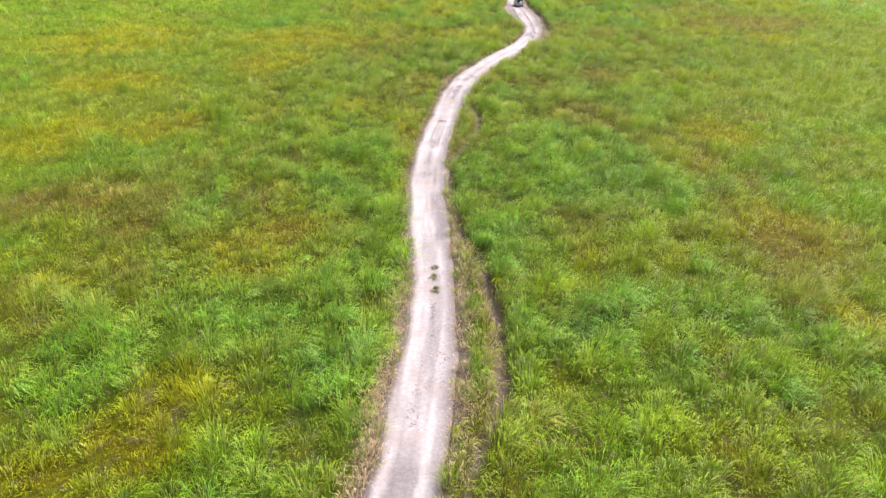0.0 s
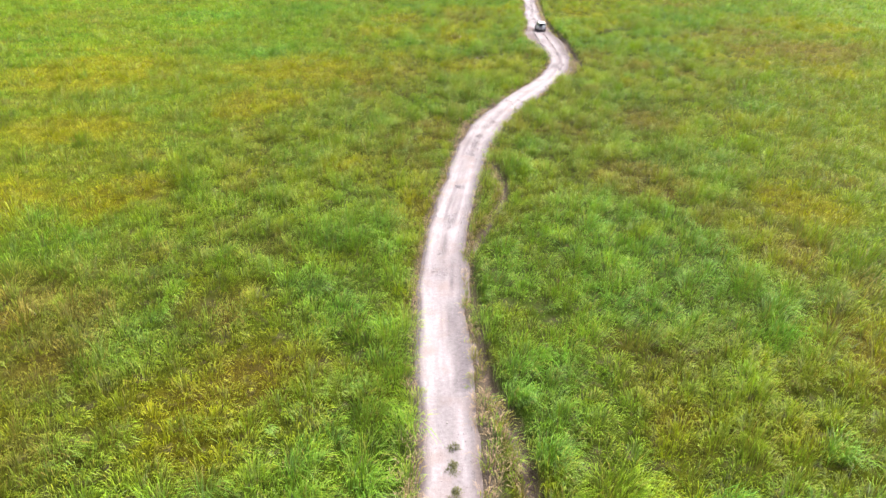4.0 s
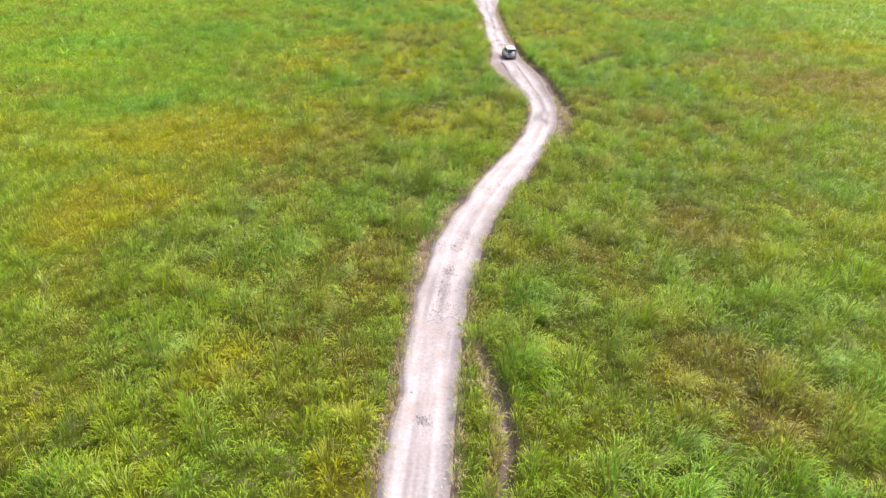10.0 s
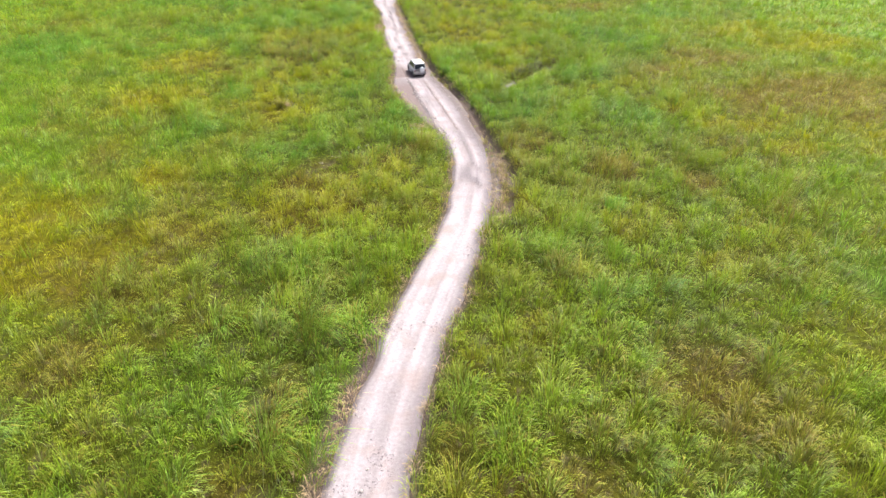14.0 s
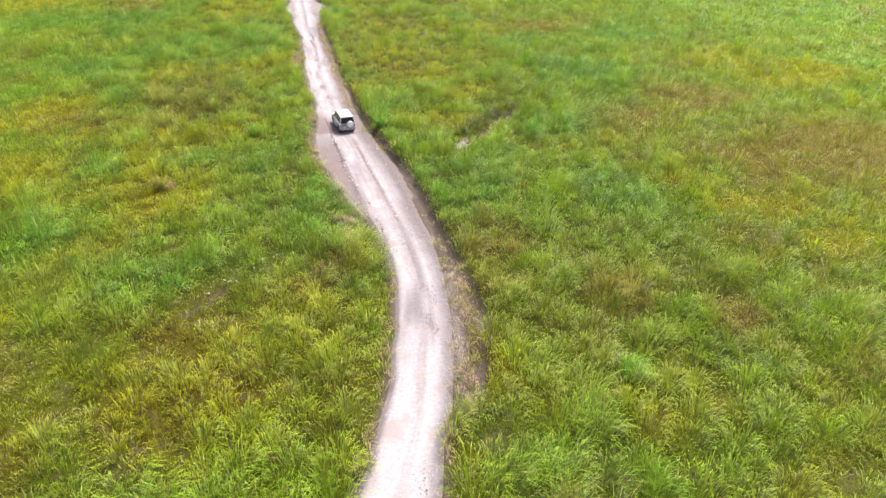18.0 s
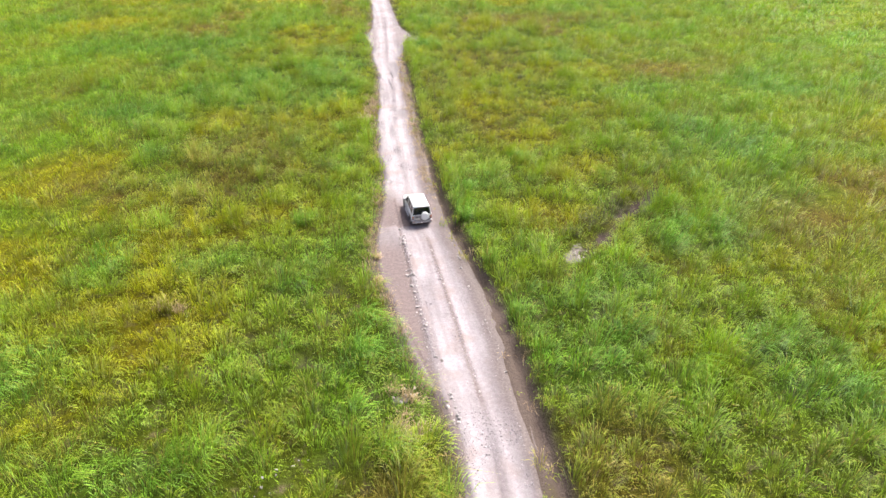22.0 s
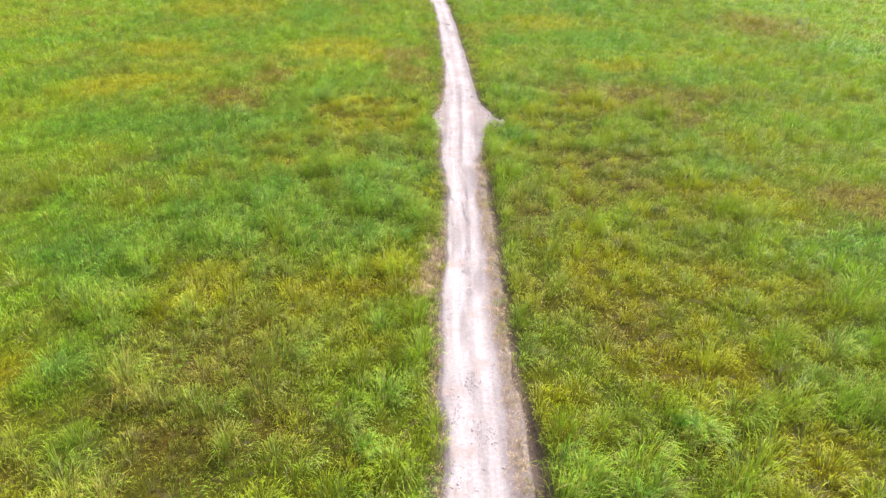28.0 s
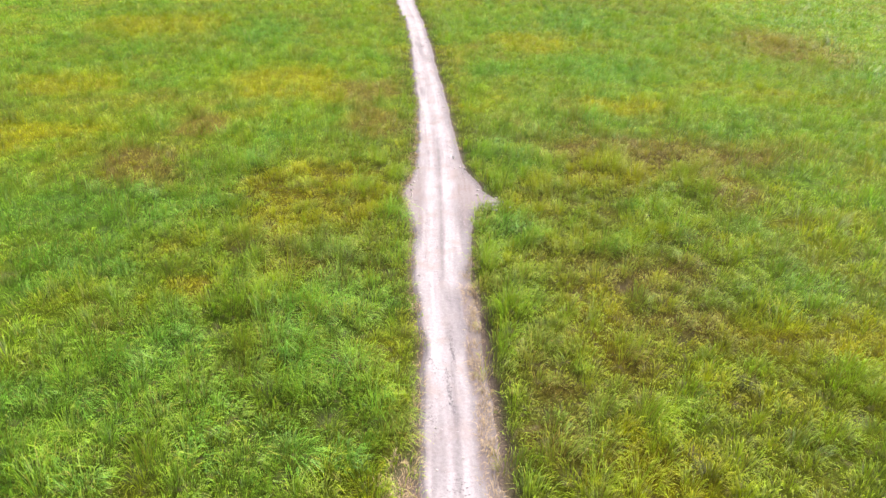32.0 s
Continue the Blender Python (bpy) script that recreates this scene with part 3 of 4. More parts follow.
groove = band(ryy, 140, 150, 2) * np.exp(-(((rx - 14.91 + 0.173 * (ryy - 145)) / 0.07) ** 2))
groove = np.maximum(groove, band(ryy, 152, 167, 2) * np.exp(-(((rx - 15.42 - 0.019 * (ryy - 153) + 0.12 * (rough(rx * 0, ryy, 1.5, 51) - 0.5)) / 0.085) ** 2)))
groove = np.maximum(groove, 0.8 * band(ryy, 161, 169, 2) * np.exp(-(((rx - 17.4) / 0.06) ** 2)))
rz -= 0.07 * groove
streak = patchy(from_track, ryy / 28.0, 0.21, 68) * 0.6 + patchy(from_track, ryy / 9.0, 0.13, 69) * 0.4
track_share = np.clip(0.50 + 0.65 * (streak - 0.4) + 0.36 * np.exp(-(((np.abs(from_track) - 0.72) / 0.42) ** 2)) - 0.35 * centre + 0.9 * (rough(rx, ryy, 3.0, 67) - 0.5), 0, 1)
fresh = band(ryy, 137, 162, 3) * np.clip((from_track + 1.5) / 0.2, 0, 1)
track_share = track_share * (1 - fresh) + (0.66 + 0.9 * (streak - 0.45) + 0.6 * (rough(rx, ryy, 1.2, 50) - 0.5)) * fresh
track_share *= np.clip(inset / 0.35, 0.1, 1)
mud_share = np.clip(np.maximum(np.maximum(muddy * (1 - 0.8 * ridge) + 0.9 * groove, damp_shade * 0.9), np.maximum(bay, wet * 0.5)) + 0.30 * centre * (band(ryy, 120, 168, 8) + band(ryy, 198, 245, 8))
                    + 0.35 * np.clip(0.35 - inset, 0, 1) + 0.5 * np.clip(0.42 - streak, 0, 1) + 0.75 * seam + 0.7 * tan_edge, 0, 1)
grey_share = np.clip((patchy(from_track + 40, ryy / 14.0, 0.45, 58) - 0.60) * 4, 0, 1) * np.clip((patchy(rx * 0, ryy, 11.0, 59) - 0.42) * 3, 0, 1) * 0.7
# damp grey lanes: from, to, offset of the lane from the wheels' middle, half width
for y0, y1, lane, half in ((44, 57, 0.95, 0.75), (18, 25, -0.2, 0.9), (55, 63, 0.8, 0.35), (126, 132, -0.6, 0.7), (203, 213, 0.7, 0.8), (185, 191, 0.1, 0.3), (212, 246, 0.05, 0.22), (196, 204, 0.05, 0.25)):
    grey_share = np.maximum(grey_share, 0.95 * band(ryy, y0, y1, 2.5) * np.clip((half - np.abs(from_track - lane) + 0.5 * (rough(rx, ryy, 1.6, 100) - 0.5)) / 0.3, 0, 1) * (0.55 + 0.7 * rough(rx, ryy / 3, 0.8, 103)))
# right shoulder grades to grey and soil: damp and grass shade painted together
shoulder = (right[:, None] - rx) - 0.15 * (rough(rx, ryy, 1.6, 90) - 0.5)
wide_rim = 0.22 + 0.28 * band(ryy, 128, 216, 8) + 0.45 * band(ryy, 136, 164, 6)
grey_share = np.maximum(grey_share, np.clip(1.1 - inset / 0.32, 0, 1) * (0.45 + 0.5 * rough(rx, ryy, 1.8, 97)))
grey_share = np.maximum(grey_share, 0.85 * np.clip(1.2 - shoulder / (0.35 + 1.3 * wide_rim), 0, 1))
grey_share *= 1 - 0.85 * np.clip(np.maximum(tan_edge, muddy), 0, 1)
rim_share = np.clip((0.08 - inset + 0.75 * (rough(rx, ryy, 0.7, 95) - 0.5)) / 0.40, 0, 1)
rim_share = np.maximum(rim_share, np.clip((wide_rim - 0.12 - shoulder + 0.5 * (rough(rx, ryy, 0.9, 98) - 0.5)) / 0.45, 0, 1) * 0.85)
road = sheet("road", np.stack([rx, ryy, rz], -1).reshape(-1, 3), grid_faces(len(ry), len(rs)), road_mat,
             track=track_share.ravel(), mud=mud_share.ravel(), grey=grey_share.ravel(), rim=rim_share.ravel())
tagged(road, "pale dusty gravel track with wheel ruts", "dirt road", kind="structure")


def road_top(x, y):
    """The road's height at a place, from its sheet."""
    r = int(np.clip(round((y + 30) / 0.27), 0, len(ry) - 1))
    return float(np.interp(x, rx[r], rz[r]))


# ---- grass: mop-like tufts of arching blades over a fill of short ones, finer near the road ----
def blades(x, y, h, spread, reach, wide, shares, per, rng, bent=True, out=None, tone=None, thin=False, form=None):
    """Tufts at x, y of that height, each with so many blades that rise from one root and arch outwards."""
    n = len(x) * per
    tx, ty, th = np.repeat(x, per), np.repeat(y, per), np.repeat(h, per)
    turn = rng.uniform(0, 2 * np.pi, n)
    r = np.sqrt(rng.uniform(0, 1, n))
    bx, by = tx + np.cos(turn) * r * spread, ty + np.sin(turn) * r * spread
    th = th * rng.uniform(0.7, 1.15, n)
    lean = (0.12 + 0.95 * r**1.5 * rng.uniform(0.35, 1.15, n)) * reach * th
    gust = (0.26 * (patchy(tx, ty, 7.0, 81) - 0.3) + 0.34 * np.repeat(shares[:, 1], per)) * th
    dx, dy = np.cos(turn) * lean + gust, np.sin(turn) * lean - 0.25 * gust
    if out is not None:
        dx, dy = dx + np.repeat(out[0], per) * th, dy + np.repeat(out[1], per) * th
    flat = np.hypot(dx, dy) + 1e-6
    px, py = -dy / flat, dx / flat
    face = rng.uniform(-0.7, 0.7, n)
    px, py = px * np.cos(face) - py * np.sin(face), px * np.sin(face) + py * np.cos(face)
    w = wide * rng.uniform(0.6, 1.35, n) * 0.5
    bz = ground_height(bx, by) - 0.03
    off = np.stack([px * w, py * w, 0.25 * w * np.sin(face)], -1)
    base = np.stack([bx, by, bz], -1)
    droop = np.clip(flat / th, 0, 1.1)
    tip = np.stack([bx + dx, by + dy, bz + th * (1.0 - 0.42 * droop**1.5)], -1)
    if thin:
        v = np.stack([base - off, base + off, tip], 1)
        f = np.array([[0, 1, 2]])
    elif bent:
        mid = np.stack([bx + dx * 0.42, by + dy * 0.42, bz + th * 0.74], -1)
        v = np.stack([base - off * 0.35, base + off * 0.35, mid - off, mid + off, tip], 1)
        f = np.array([[0, 1, 3], [0, 3, 2], [2, 3, 4]])
    else:
        mid = np.stack([bx + dx * 0.5, by + dy * 0.5, bz + th * 0.76], -1)
        v = np.stack([base, mid - off, mid + off, tip], 1)
        f = np.array([[0, 2, 1], [1, 2, 3]])
    k = v.shape[1]
    faces = (np.arange(n)[:, None, None] * k + f[None]).reshape(-1, 3)
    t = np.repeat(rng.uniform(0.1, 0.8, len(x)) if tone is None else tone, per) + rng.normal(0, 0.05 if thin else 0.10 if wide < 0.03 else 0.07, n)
    # roots darkened with painted shade; pale tips are dry ends and painted highlights
    blade_shading = np.array([-0.25, -0.25, 0.30] if thin else [-0.52, -0.52, 0.04, 0.04, 0.40] if bent else [-0.52, 0.04, 0.04, 0.40])
    t = np.clip(t[:, None] + blade_shading[None], 0, 0.9)
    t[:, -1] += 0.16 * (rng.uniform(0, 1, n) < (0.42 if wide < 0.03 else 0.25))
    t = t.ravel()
    g = np.repeat(np.clip(np.repeat(shares, per, 0) * rng.uniform(0.6, 1.3, (n, 1)) + (rng.uniform(0, 1, (n, 1)) < 0.13) * np.array([0, 0, 0.65]), 0, 1), k, 0)
    if form is None:
        form = (0 * x, 0 * y)
    m = np.repeat(np.stack([np.repeat(form[0], per) + 0.5 * dx / th, np.repeat(form[1], per) + 0.5 * dy / th, np.zeros(n)], -1), k, 0)
    return v.reshape(-1, 3), faces, g, t, m


def scatter(y0, y1, d0, d1, cell, rng):
    """Jittered places of the plan from about d0 to d1 metres on both sides of the road's middle; the borders are ragged."""
    ys = np.arange(y0, y1, cell)
    ds = np.arange(max(d0 - 5, 0), d1 + 5, cell)
    ds = np.concatenate([-ds - cell, ds])
    yy, dd = np.meshgrid(ys, ds, indexing="ij")
    yy, dd = yy.ravel() + rng.uniform(0, cell, yy.size), dd.ravel() + rng.uniform(0, cell, yy.size)
    x = middle(yy) + dd
    ragged = np.abs(dd) + 10 * (rough(x, yy, 5.0, 99) - 0.5)
    keep = (ragged < d1) & ((ragged >= d0) | (d0 == 0))
    return x[keep], yy[keep]


def grass_zone(area, cell, per, wide, rng, fill=False, reach=0.85, low=1.0, thin=False):
    x, y = scatter(*area, cell, rng)
    e = outside(x, y)
    chance = rng.uniform(0, 1, len(x))
    keep = (e > 0.22 - 0.35 * chance**3) & (chance > 0.97 * np.clip(np.maximum(np.maximum(ditch(x, y), 0.6 * thin_verge(x, y)), np.maximum(np.maximum(gully(x, y), gaps(x, y)), pale_soil(x, y))) * 1.5, 0, 1))
    x, y, e = x[keep], y[keep], e[keep]
    mx, my, kind = mounds(x, y, 1.9, 83)
    far = np.hypot(mx, my)
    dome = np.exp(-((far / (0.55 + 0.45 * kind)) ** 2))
    if not fill:
        keep = dome > 0.05 + 0.5 * rng.uniform(0, 1, len(x))
        x, y, e, mx, my, kind, far, dome = (a[keep] for a in (x, y, e, mx, my, kind, far, dome))
    shares = growth(x, y)
    # larger swells of taller, lusher growth
    sx, sy, swell = mounds(x, y, 4.4, 183)
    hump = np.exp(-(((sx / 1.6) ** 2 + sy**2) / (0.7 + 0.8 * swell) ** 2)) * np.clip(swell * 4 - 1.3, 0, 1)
    shares[:, 1] = np.clip(shares[:, 1] + 0.40 * hump * np.clip(swell * 5 - 3, 0, 1), 0, 1)
    h = (0.62 + 0.85 * rough(x, y, 5.0, 74)) * (0.42 + 1.05 * dome * (0.5 + 0.8 * kind)) + 0.22 * shares[:, 1] - 0.12 * shares[:, 0] - 0.18 * shares[:, 2]
    h *= np.clip(0.45 + e / 1.3, 0.45, 1) * rng.uniform(0.75, 1.2, len(x)) * (0.72 if fill else 1.0) * (1 + (0.95 if wide > 0.04 else 0.7) * hump)
    h = np.maximum(h * low * (1 - 0.6 * trodden(x, y)) * (1 - 0.6 * np.clip(gully(x, y) * 1.5, 0, 1)), 0.2)
    shares[:, 2] = np.clip(shares[:, 2] + 0.18 * np.clip(0.45 - dome, 0, 1), 0, 1)
    shares[:, 1] = np.clip(shares[:, 1] + 0.35 * dome * np.clip(kind * 3 - 2, 0, 1), 0, 1)
    shares[:, 0] = np.clip(shares[:, 0] + 0.30 * np.clip(1 - kind * 3, 0, 1), 0, 1)
    # every tuft has a lean to one of the colours, in clusters of a few tufts
    shares *= 0.35 + 1.3 * np.mod(kind[:, None] * np.array([3.3, 9.1, 21.7]) + 0.25 * rng.uniform(0, 1, (len(x), 1)), 1)
    own = np.mod(kind * 13.7, 1) * 0.55 + rng.uniform(0, 0.45, len(x))
    shares[:, 2] = np.clip(shares[:, 2] + 0.25 * np.clip((own - 0.66) * 6, 0, 1), 0, 1)
    shares[:, 0] = np.clip(shares[:, 0] + 0.28 * np.clip((0.30 - own) * 6, 0, 1), 0, 1)
    shares[:, 2] *= 1 - 0.75 * shares[:, 0]
    out = (0.45 * mx / (far + 0.3), 0.45 * my / (far + 0.3))
    # each mound's own tone, plus painted light on crowns and swells, shade between
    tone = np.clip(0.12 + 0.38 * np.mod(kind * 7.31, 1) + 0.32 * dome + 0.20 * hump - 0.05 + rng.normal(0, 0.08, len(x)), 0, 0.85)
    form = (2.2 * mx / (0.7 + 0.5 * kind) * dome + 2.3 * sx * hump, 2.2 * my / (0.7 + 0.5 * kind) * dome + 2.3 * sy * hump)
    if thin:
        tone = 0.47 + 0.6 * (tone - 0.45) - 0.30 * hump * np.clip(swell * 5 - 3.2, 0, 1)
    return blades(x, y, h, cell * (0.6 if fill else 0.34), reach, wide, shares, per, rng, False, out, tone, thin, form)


def joined(chunks):
    """Several lots of blades as one: points, faces, growth, tone and form."""
    starts = np.cumsum([0] + [len(c[0]) for c in chunks])
    return [np.concatenate([c[i] + (start if i == 1 else 0) for c, start in zip(chunks, starts)]) for i in range(5)]


rng = np.random.default_rng(7)
NEAR, MID, AHEAD, FAR, LAST = (10, 238, 0, 28), (16, 345, 28, 68), (238, 345, 0, 28), (60, 345, 68, 158), (345, 420, 0, 170)
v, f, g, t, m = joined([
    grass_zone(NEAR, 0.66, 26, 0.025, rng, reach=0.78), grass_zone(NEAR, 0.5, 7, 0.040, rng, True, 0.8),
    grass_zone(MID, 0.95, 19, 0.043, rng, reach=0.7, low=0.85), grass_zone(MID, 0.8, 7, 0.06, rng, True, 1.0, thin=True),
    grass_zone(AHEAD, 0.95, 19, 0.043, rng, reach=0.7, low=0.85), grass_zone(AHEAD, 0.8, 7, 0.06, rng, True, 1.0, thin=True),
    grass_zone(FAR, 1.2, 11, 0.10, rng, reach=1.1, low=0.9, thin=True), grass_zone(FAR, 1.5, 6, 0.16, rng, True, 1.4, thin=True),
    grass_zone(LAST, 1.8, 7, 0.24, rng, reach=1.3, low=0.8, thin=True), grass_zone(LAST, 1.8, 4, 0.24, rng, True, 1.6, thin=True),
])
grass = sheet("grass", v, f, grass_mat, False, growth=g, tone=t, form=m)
tagged(grass, "dense tall green grass with yellowing tufts", "grass", kind="stuff")


# ---- dry grass: straw along the verges and in the ditches ----
def straw():
    x, y = scatter(14, 262, 0, 9, 0.30, rng)
    e = outside(x, y)
    on_left = x < middle(y)
    spots = 1.3 * band(y, 14, 40, 3) * on_left * np.exp(-(((e - 0.55) / 0.55) ** 2))
    spots = np.maximum(spots, 0.8 * band(y, 187, 196, 2) * on_left * np.exp(-(((e - 0.9) / 0.9) ** 2)))
    spots = np.maximum(spots, 0.45 * band(y, 150, 172, 3) * on_left * np.exp(-(((e - 0.5) / 0.4) ** 2)))
    spots = np.maximum(spots, 0.8 * np.clip(ditch(x + 0.55, y) * 1.2, 0, 1) * np.where(y > 134, 0.06, 1) * (1 - np.clip(ditch(x, y) * 2, 0, 1)))
    spots = np.maximum(spots, 0.6 * band(y, 20, 46, 4) * ~on_left * np.exp(-(((e - 0.8) / 0.7) ** 2)))
    spots = np.maximum(spots, 0.9 * band(y, 118, 135, 3) * ~on_left * np.exp(-(((e - 1.35) / 0.35) ** 2)))
    spots = np.maximum(spots, np.where((y > 133) & ~on_left, 0.03, 0.25) * np.exp(-(((e - 0.35) / 0.35) ** 2)))
    spots = np.maximum(spots, 0.55 * thin_verge(x, y) * np.where((y > 133) & ~on_left, 0.04, 1))
    shoulder_strip = band(y, 166, 217, 4) * ~on_left
    spots = np.maximum(spots, 0.75 * shoulder_strip * np.exp(-(((e + 0.05) / 0.4) ** 2)))
    keep = ((e > 0.05) | ((shoulder_strip > 0) & (e > -0.65))) & (rng.uniform(0, 1, len(x)) < spots * np.clip(rough(x, y, 2.0, 91) * 2 - 0.1, 0, 1.2))
    x, y = x[keep], y[keep]
    h = rng.uniform(0.30, 0.75, len(x))
    v, f, g, t, m = blades(x, y, h, 0.14, 1.25, 0.022, np.zeros((len(x), 3)), 13, rng)
    return sheet("dry_grass", v, f, straw_mat, False, growth=g, tone=t, form=m)


tagged(straw(), "straw-coloured dead grass along the verge and ditch", "dry grass", kind="stuff")


# ---- loose gravel on the road, with heaps where it gathers: x, y, half width, half length ----
HEAPS = ((0.95, 85.6, 0.4, 1.6), (-0.2, 75.8, 0.5, 0.5), (17.3, 130.0, 0.45, 1.9), (16.4, 126.8, 0.35, 1.2), (-1.6, 59.1, 0.8, 1.0), (-1.0, 67.8, 0.5, 1.2),
         (4.2, 97.0, 0.6, 1.2), (2.2, 91.2, 0.5, 0.9), (17.5, 173.4, 0.9, 1.2), (17.2, 177.7, 0.5, 1.0), (-0.6, 35.4, 0.2, 1.6), (-0.5, 30.7, 0.8, 2.0),
         (18.5, 192.8, 0.6, 1.4), (18.9, 200.5, 0.15, 2.2), (19.5, 204.8, 0.15, 2.0), (18.2, 190.4, 0.5, 0.8), (15.75, 146.0, 0.3, 5.0), (15.6, 155.0, 0.3, 5.0), (15.7, 150.0, 0.25, 8.0), (17.55, 154.0, 0.2, 5.0), (17.7, 146.0, 0.2, 4.0))


def gravel(count):
    y = rng.uniform(16, 300, count)
    left, right = edges(y)
    s = rng.uniform(0.03, 0.97, count)
    bare = np.abs(left + s * (right - left) - tracks(y))
    x = left + s * (right - left)
    extra = rng.integers(0, len(HEAPS), count // 15)
    heaps = np.array(HEAPS)[extra]
    y[: len(extra)] = heaps[:, 1] + heaps[:, 3] * rng.normal(0, 0.55, len(extra))
    x[: len(extra)] = heaps[:, 0] + heaps[:, 2] * rng.normal(0, 0.55, len(extra))
    heaped = np.clip((rough(x, y / 1.8, 1.6, 93) - 0.60) * 7, 0, 1)
    heaped[: len(extra)] = 1.0
    bare[: len(extra)] = 1.5
    keep = rng.uniform(0, 1, count) < 0.10 + 0.85 * heaped * np.clip(0.25 + np.abs(bare - 0.74) / 0.5, 0, 1)
    x, y = x[keep], y[keep]
    n = len(x)
    size = (0.015 + 0.036 * rng.uniform(0, 1, n) ** 3) * (0.85 + 0.5 * heaped[keep])
    row = np.clip(np.round((y + 30) / 0.27).astype(int), 0, len(ry) - 1)
    col = np.clip(((x - rx[row, 0]) / (rx[row, -1] - rx[row, 0]) * (len(rs) - 1)).round().astype(int), 0, len(rs) - 1)
    z = rz[row, col]
    form = np.array([(1, 0, 0), (0, 1, 0), (-1, 0, 0), (0, -1, 0), (0, 0, 0.8), (0, 0, -0.5)])
    v = form[None] * size[:, None, None] * rng.uniform(0.6, 1.3, (n, 6, 1))
    a = rng.uniform(0, 6.28, n)
    c, d = np.cos(a)[:, None], np.sin(a)[:, None]
    v = np.stack([v[..., 0] * c - v[..., 1] * d + x[:, None], v[..., 0] * d + v[..., 1] * c + y[:, None], v[..., 2] + z[:, None] + 0.005], -1)
    f = np.array([[0, 1, 4], [1, 2, 4], [2, 3, 4], [3, 0, 4], [1, 0, 5], [2, 1, 5], [3, 2, 5], [0, 3, 5]])
    return sheet("gravel", v.reshape(-1, 3), (np.arange(n)[:, None, None] * 6 + f[None]).reshape(-1, 3), gravel_mat, False)


tagged(gravel(75000), "loose pale gravel scattered over the track", "gravel", kind="stuff")


# ---- helpers for things ----
def part(name, bm, material, parent, label=""):
    """Links a bmesh as one mesh object under a thing or a part."""
    me = bpy.data.meshes.new(name)
    bmesh.ops.recalc_face_normals(bm, faces=bm.faces)
    bm.to_mesh(me)
    bm.free()
    me.materials.append(material)
    ob = new(name, me)
    ob.parent = parent
    return tagged(ob, label)


def box(x0, x1, y0, y1, z0, z1, bevel=0.02, segments=2):
    bm = bmesh.new()
    m = Matrix.LocRotScale(((x0 + x1) / 2, (y0 + y1) / 2, (z0 + z1) / 2), None, (x1 - x0, y1 - y0, z1 - z0))
    bmesh.ops.create_cube(bm, size=1, matrix=m)
    if bevel:
        bmesh.ops.bevel(bm, geom=bm.edges[:], offset=bevel, segments=segments, affect="EDGES", profile=0.6)
    return bm


def smooth(bm, angle=40):
    for f in bm.faces:
        f.smooth = True
    for e in bm.edges:
        e.smooth = e.calc_face_angle(0) < radians(angle)
    return bm


def loft(rings):
    """A closed skin over rings of equal length, capped at both ends."""
    bm = bmesh.new()
    rows = [[bm.verts.new(p) for p in ring] for ring in rings]
    for a, b in zip(rows, rows[1:]):
        for i in range(len(a)):
            j = (i + 1) % len(a)
            bm.faces.new((a[i], a[j], b[j], b[i]))
    bm.faces.new(rows[0]), bm.faces.new(rows[-1])
    return bm


def lathe(profile, around=24, axis="X"):
    """A turned shape from (radius, along) pairs."""
    rings = []
    for r, a in profile:
        ring = [(a, r * math.cos(t), r * math.sin(t)) for t in (2 * math.pi * i / around for i in range(around))]
        rings.append(ring if axis == "X" else [(p[1], p[0], p[2]) for p in ring])
    return smooth(loft(rings), 35)


def panel(corners, thick, bevel=0.012):
    """A plate over four corners, of that thickness towards its normal, with rounded edges."""
    a, b, c, d = (Vector(p) for p in corners)
    n = (b - a).cross(d - a).normalized() * thick
    bm = loft([[a, b, c, d], [a + n, b + n, c + n, d + n]])
    if bevel:
        bmesh.ops.bevel(bm, geom=bm.edges[:], offset=min(bevel, thick * 0.45), segments=2, affect="EDGES")
    return bm


def beam(a, b, wide, deep):
    """A bar from a to b with softened edges."""
    a, b = Vector(a), Vector(b)
    way = (b - a).normalized()
    s = way.cross(Vector((0, 0, 1)) if abs(way.z) < 0.95 else Vector((0, 1, 0))).normalized()
    u = s.cross(way)
    ring = lambda p: [p + s * wide / 2 * i + u * deep / 2 * j for i, j in ((-1, -1), (1, -1), (1, 1), (-1, 1))]
    bm = loft([ring(a), ring(b)])
    bmesh.ops.bevel(bm, geom=bm.edges[:], offset=min(wide, deep) * 0.28, segments=2, affect="EDGES")
    return smooth(bm)


